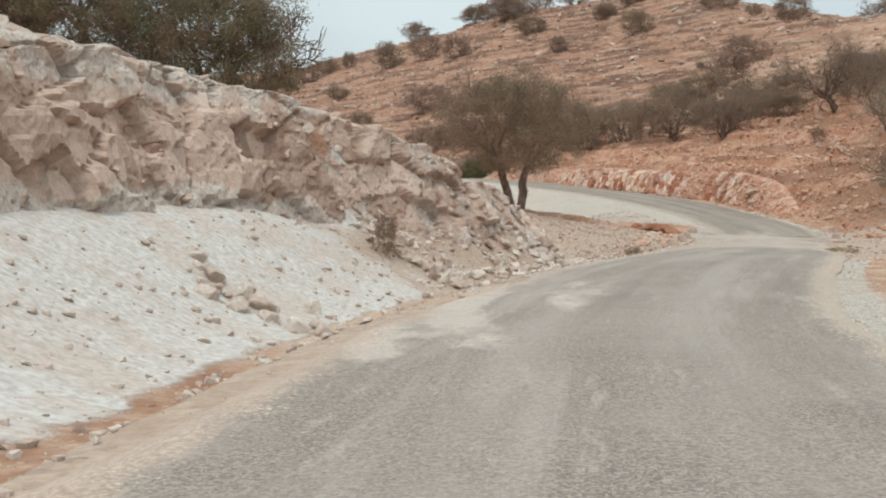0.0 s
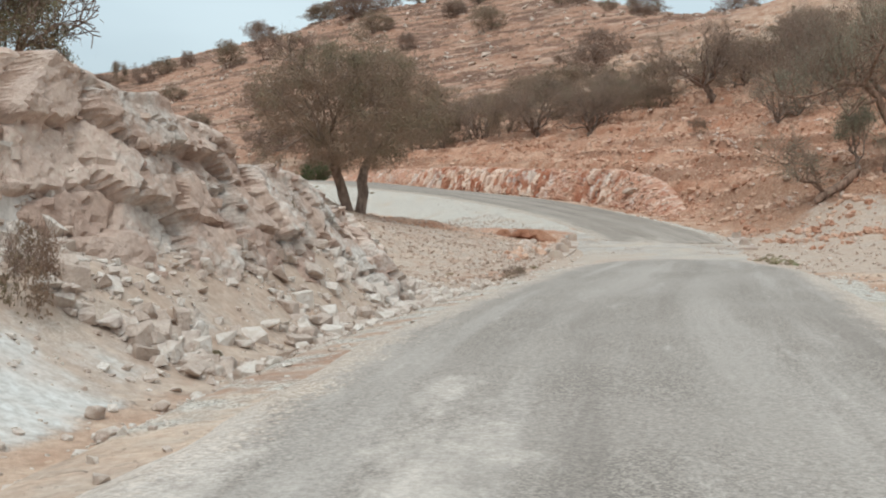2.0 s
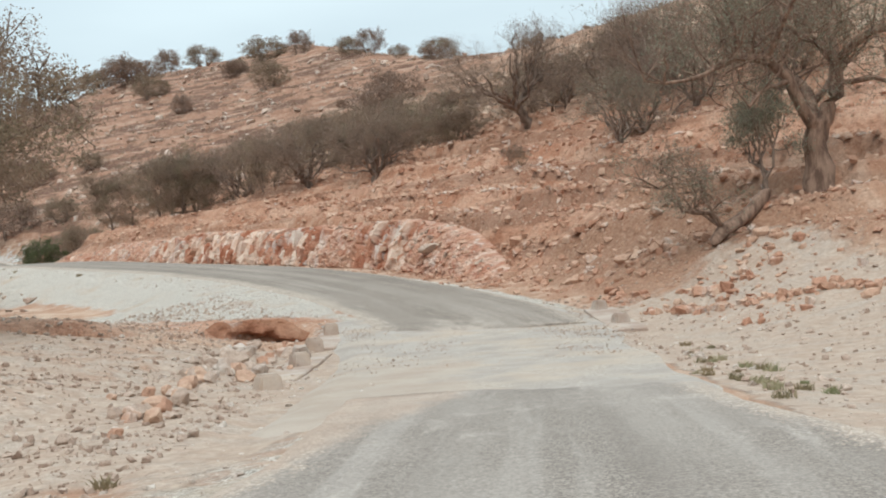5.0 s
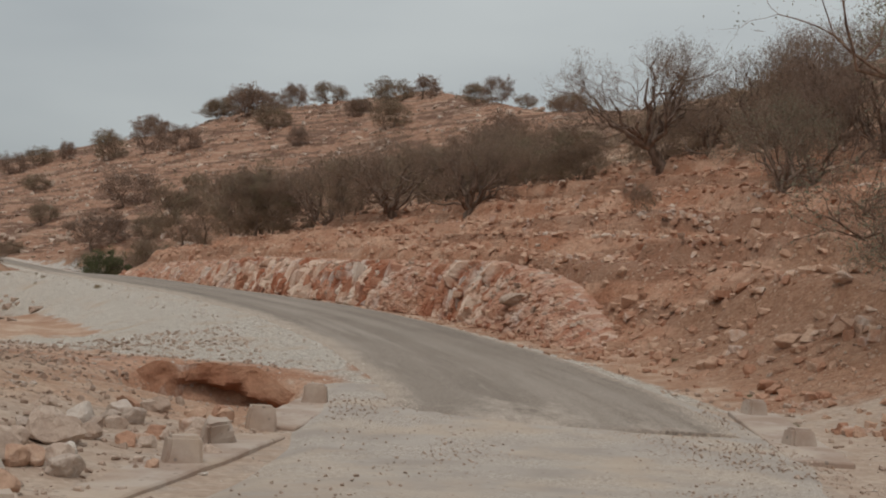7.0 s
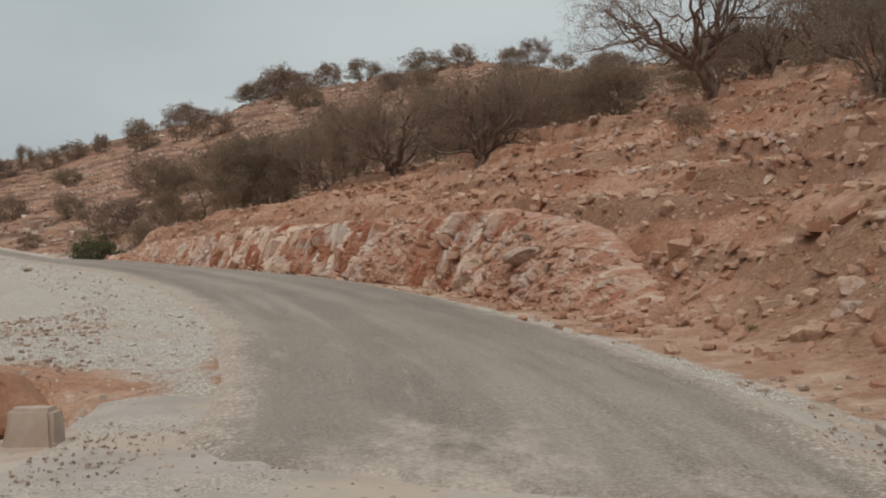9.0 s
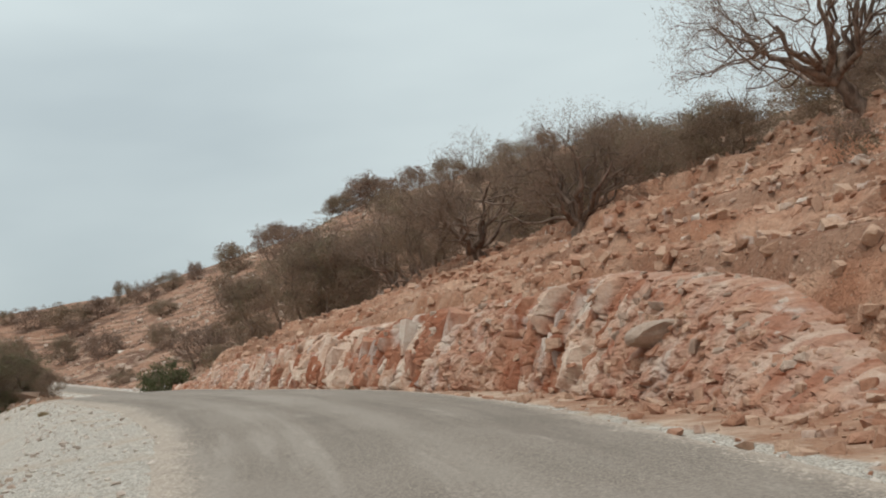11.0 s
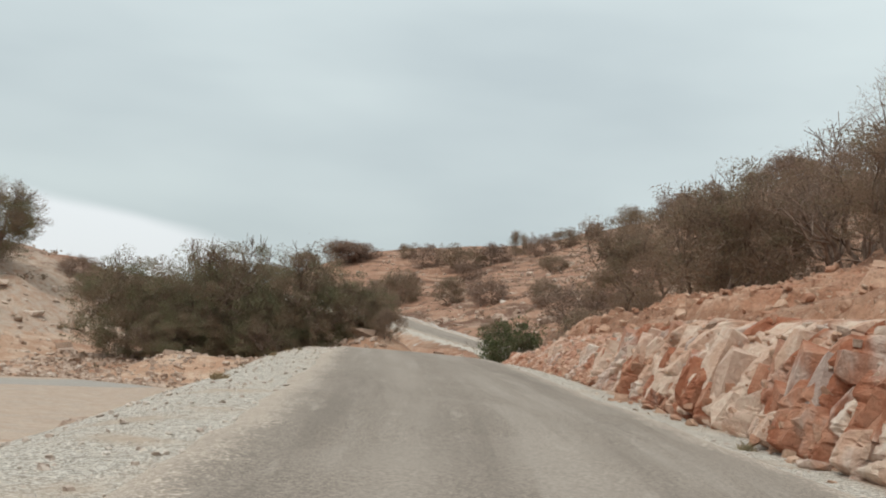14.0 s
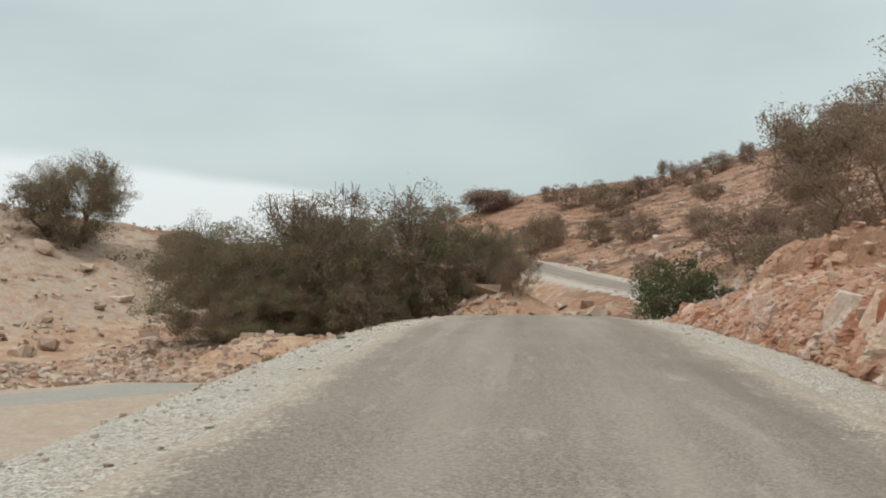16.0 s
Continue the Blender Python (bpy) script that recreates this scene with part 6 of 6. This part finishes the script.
# the cut's broken upright blocks, cream, grey and red, stacked unevenly between stretches of rubble
def slab_meshes(mat, seeds, tones):
    out = []
    for k in seeds:
        rng = random.Random(k)
        bm = bmesh.new()
        for z in (-0.5, 0.5):
            skew = (rng.uniform(-0.12, 0.12), rng.uniform(-0.12, 0.12))
            for a, b in ((-1, -1), (1, -1), (1, 1), (-1, 1)):
                bm.verts.new((0.5 * a * rng.uniform(0.7, 1.1) + skew[0], 0.5 * b * rng.uniform(0.7, 1.1) + skew[1], z * rng.uniform(0.75, 1.1)))
        for _ in range(2):
            bm.verts.new((rng.uniform(-0.4, 0.4), rng.choice((-0.62, 0.62)), rng.uniform(-0.3, 0.3)))
        bmesh.ops.convex_hull(bm, input=bm.verts)
        bmesh.ops.delete(bm, geom=[v for v in bm.verts if not v.link_faces], context="VERTS")
        bmesh.ops.triangulate(bm, faces=bm.faces)
        me = bpy.data.meshes.new("rock_block")
        bm.to_mesh(me)
        bm.free()
        me.materials.append(mat)
        for key, value in (("tone", tones[len(out) % len(tones)]), ("piece", 1.0)):
            me.attributes.new(key, "FLOAT", "POINT").data.foreach_set("value", np.full(len(me.vertices), value, np.float32))
        out.append(me)
    return out


SLABS = slab_meshes(M_CUT, range(1600, 1624), (0.9, 0.05, 0.35, 0.6, 0.0, 0.15, 0.75, 0.1))
rows = CUT.shape[1]
for i in range(150, len(CUT) - 70, 6):
    if rng.random() < float(cut_loose(np.array([i * 0.06]))[0]) * 0.93:
        continue
    foot, top = Vector(CUT[i, 2]), Vector(CUT[i, rows - 4])
    tall = top.z - foot.z
    if tall < 0.6:
        continue
    h = heading_at(CUT, i)
    into = Vector((math.sin(h), -math.cos(h), 0))
    high = min(rng.uniform(0.3, 1.3), 0.6 * tall)
    middle = rng.uniform(high * 0.45, max(0.86 * tall - 0.5 * high, high * 0.5))
    at = Vector(CUT[i, int(middle / tall * (rows - 1))]) + into * rng.uniform(0.28, 0.40)
    set_block(cut, rng.choice(SLABS), at, h, 0.22 * rng.uniform(0.6, 1.3), (rng.uniform(-0.08, 0.08), rng.uniform(-0.4, 0.4)),
              (rng.uniform(0.22, 0.55), rng.uniform(0.6, 0.75), high))

# crumbled stones caught on both faces
def caught(P, n, lo, hi, seed):
    r = np.random.RandomState(seed)
    a, b = r.randint(10, len(P) - 40, n), (r.uniform(lo, hi, n) * (P.shape[1] - 1)).astype(int)
    return P[a, b, 0], P[a, b, 1], P[a, b, 2], r


x, y, z, r = caught(BANK, 900, 0.32, 0.95, 21)
stone_field("bank_stones", x, y, sizes_for(r, len(x), 0.04, 0.22, 2.5), M_CLIFF, "pinkish broken stones caught on the rock bank", 22, z - 0.05, 1.2)
x, y, z, r = caught(CUT, 900, 0.45, 0.97, 27)
stone_field("cut_chips", x, y, sizes_for(r, len(x), 0.06, 0.30, 2.5), M_STONE, "pale buff stones caught on the rock cut", 28, z - 0.05, 1.5)
x, y, z, r = caught(CUT, 3400, 0.05, 0.97, 23)
stone_field("cut_stones", x, y, sizes_for(r, len(x), 0.05, 0.26, 2.5), M_REDSTONE, "red crumbling stones caught on the rock cut", 24, z - 0.05, 1.5)
x, y, rng = scatter(2500, -16, 0, 134, 148, lambda x, y, d, r: (d < -3.2) & (r < 0.9), 25)
stone_field("crest_stones", x, y, sizes_for(rng, len(x), 0.08, 0.5, 2.5), M_STONE, "pinkish stones heaped beyond the crest", 26)
x, y, rng = scatter(16000, -34, -4, 104, 150, lambda x, y, d, r: (d < -5.5) & (old_track(x, y, -d) < 0.35) & ((y > 131) | (x < -20)) & (r < 0.15 + 0.85 * smooth(0.42, 0.55, value_noise(x / 2.5, y / 2.5, 93))), 29)
stone_field("ridge_stones", x, y, sizes_for(rng, len(x), 0.07, 0.38, 2.2), M_STONE, "pinkish rubble heaped along the old track", 30, None, 0.8)

# pale boulder jutting from the cut, with a smaller one under it
k = int(np.argmin(np.abs(CUT[:, 0, 1] - 83.9)))
h = heading_at(CUT, k)
face = Vector(CUT[k, CUT.shape[1] // 2])
into = Vector((math.sin(h), -math.cos(h), 0))
ledge_z = 1.95
set_block(cut, ROCKS[2], Vector((face.x, face.y, ledge_z)) + into * 0.15, h, 0.05, (0.05, 0.1), (1.35, 1.2, 0.62))
set_block(cut, ROCKS[0], Vector((face.x, face.y, ledge_z - 0.62)) + into * 0.10 - Vector((math.cos(h), math.sin(h), 0)) * -0.25, h, 0.0, (-0.05, 0.2), (0.9, 0.8, 0.5))
set_block(cut, ROCKS[8], Vector((face.x, face.y, ledge_z - 0.35)) + into * 0.35 + Vector((math.cos(h), math.sin(h), 0)) * -0.7, h, 0.1, (0.1, 1.4), (0.8, 0.7, 1.0))
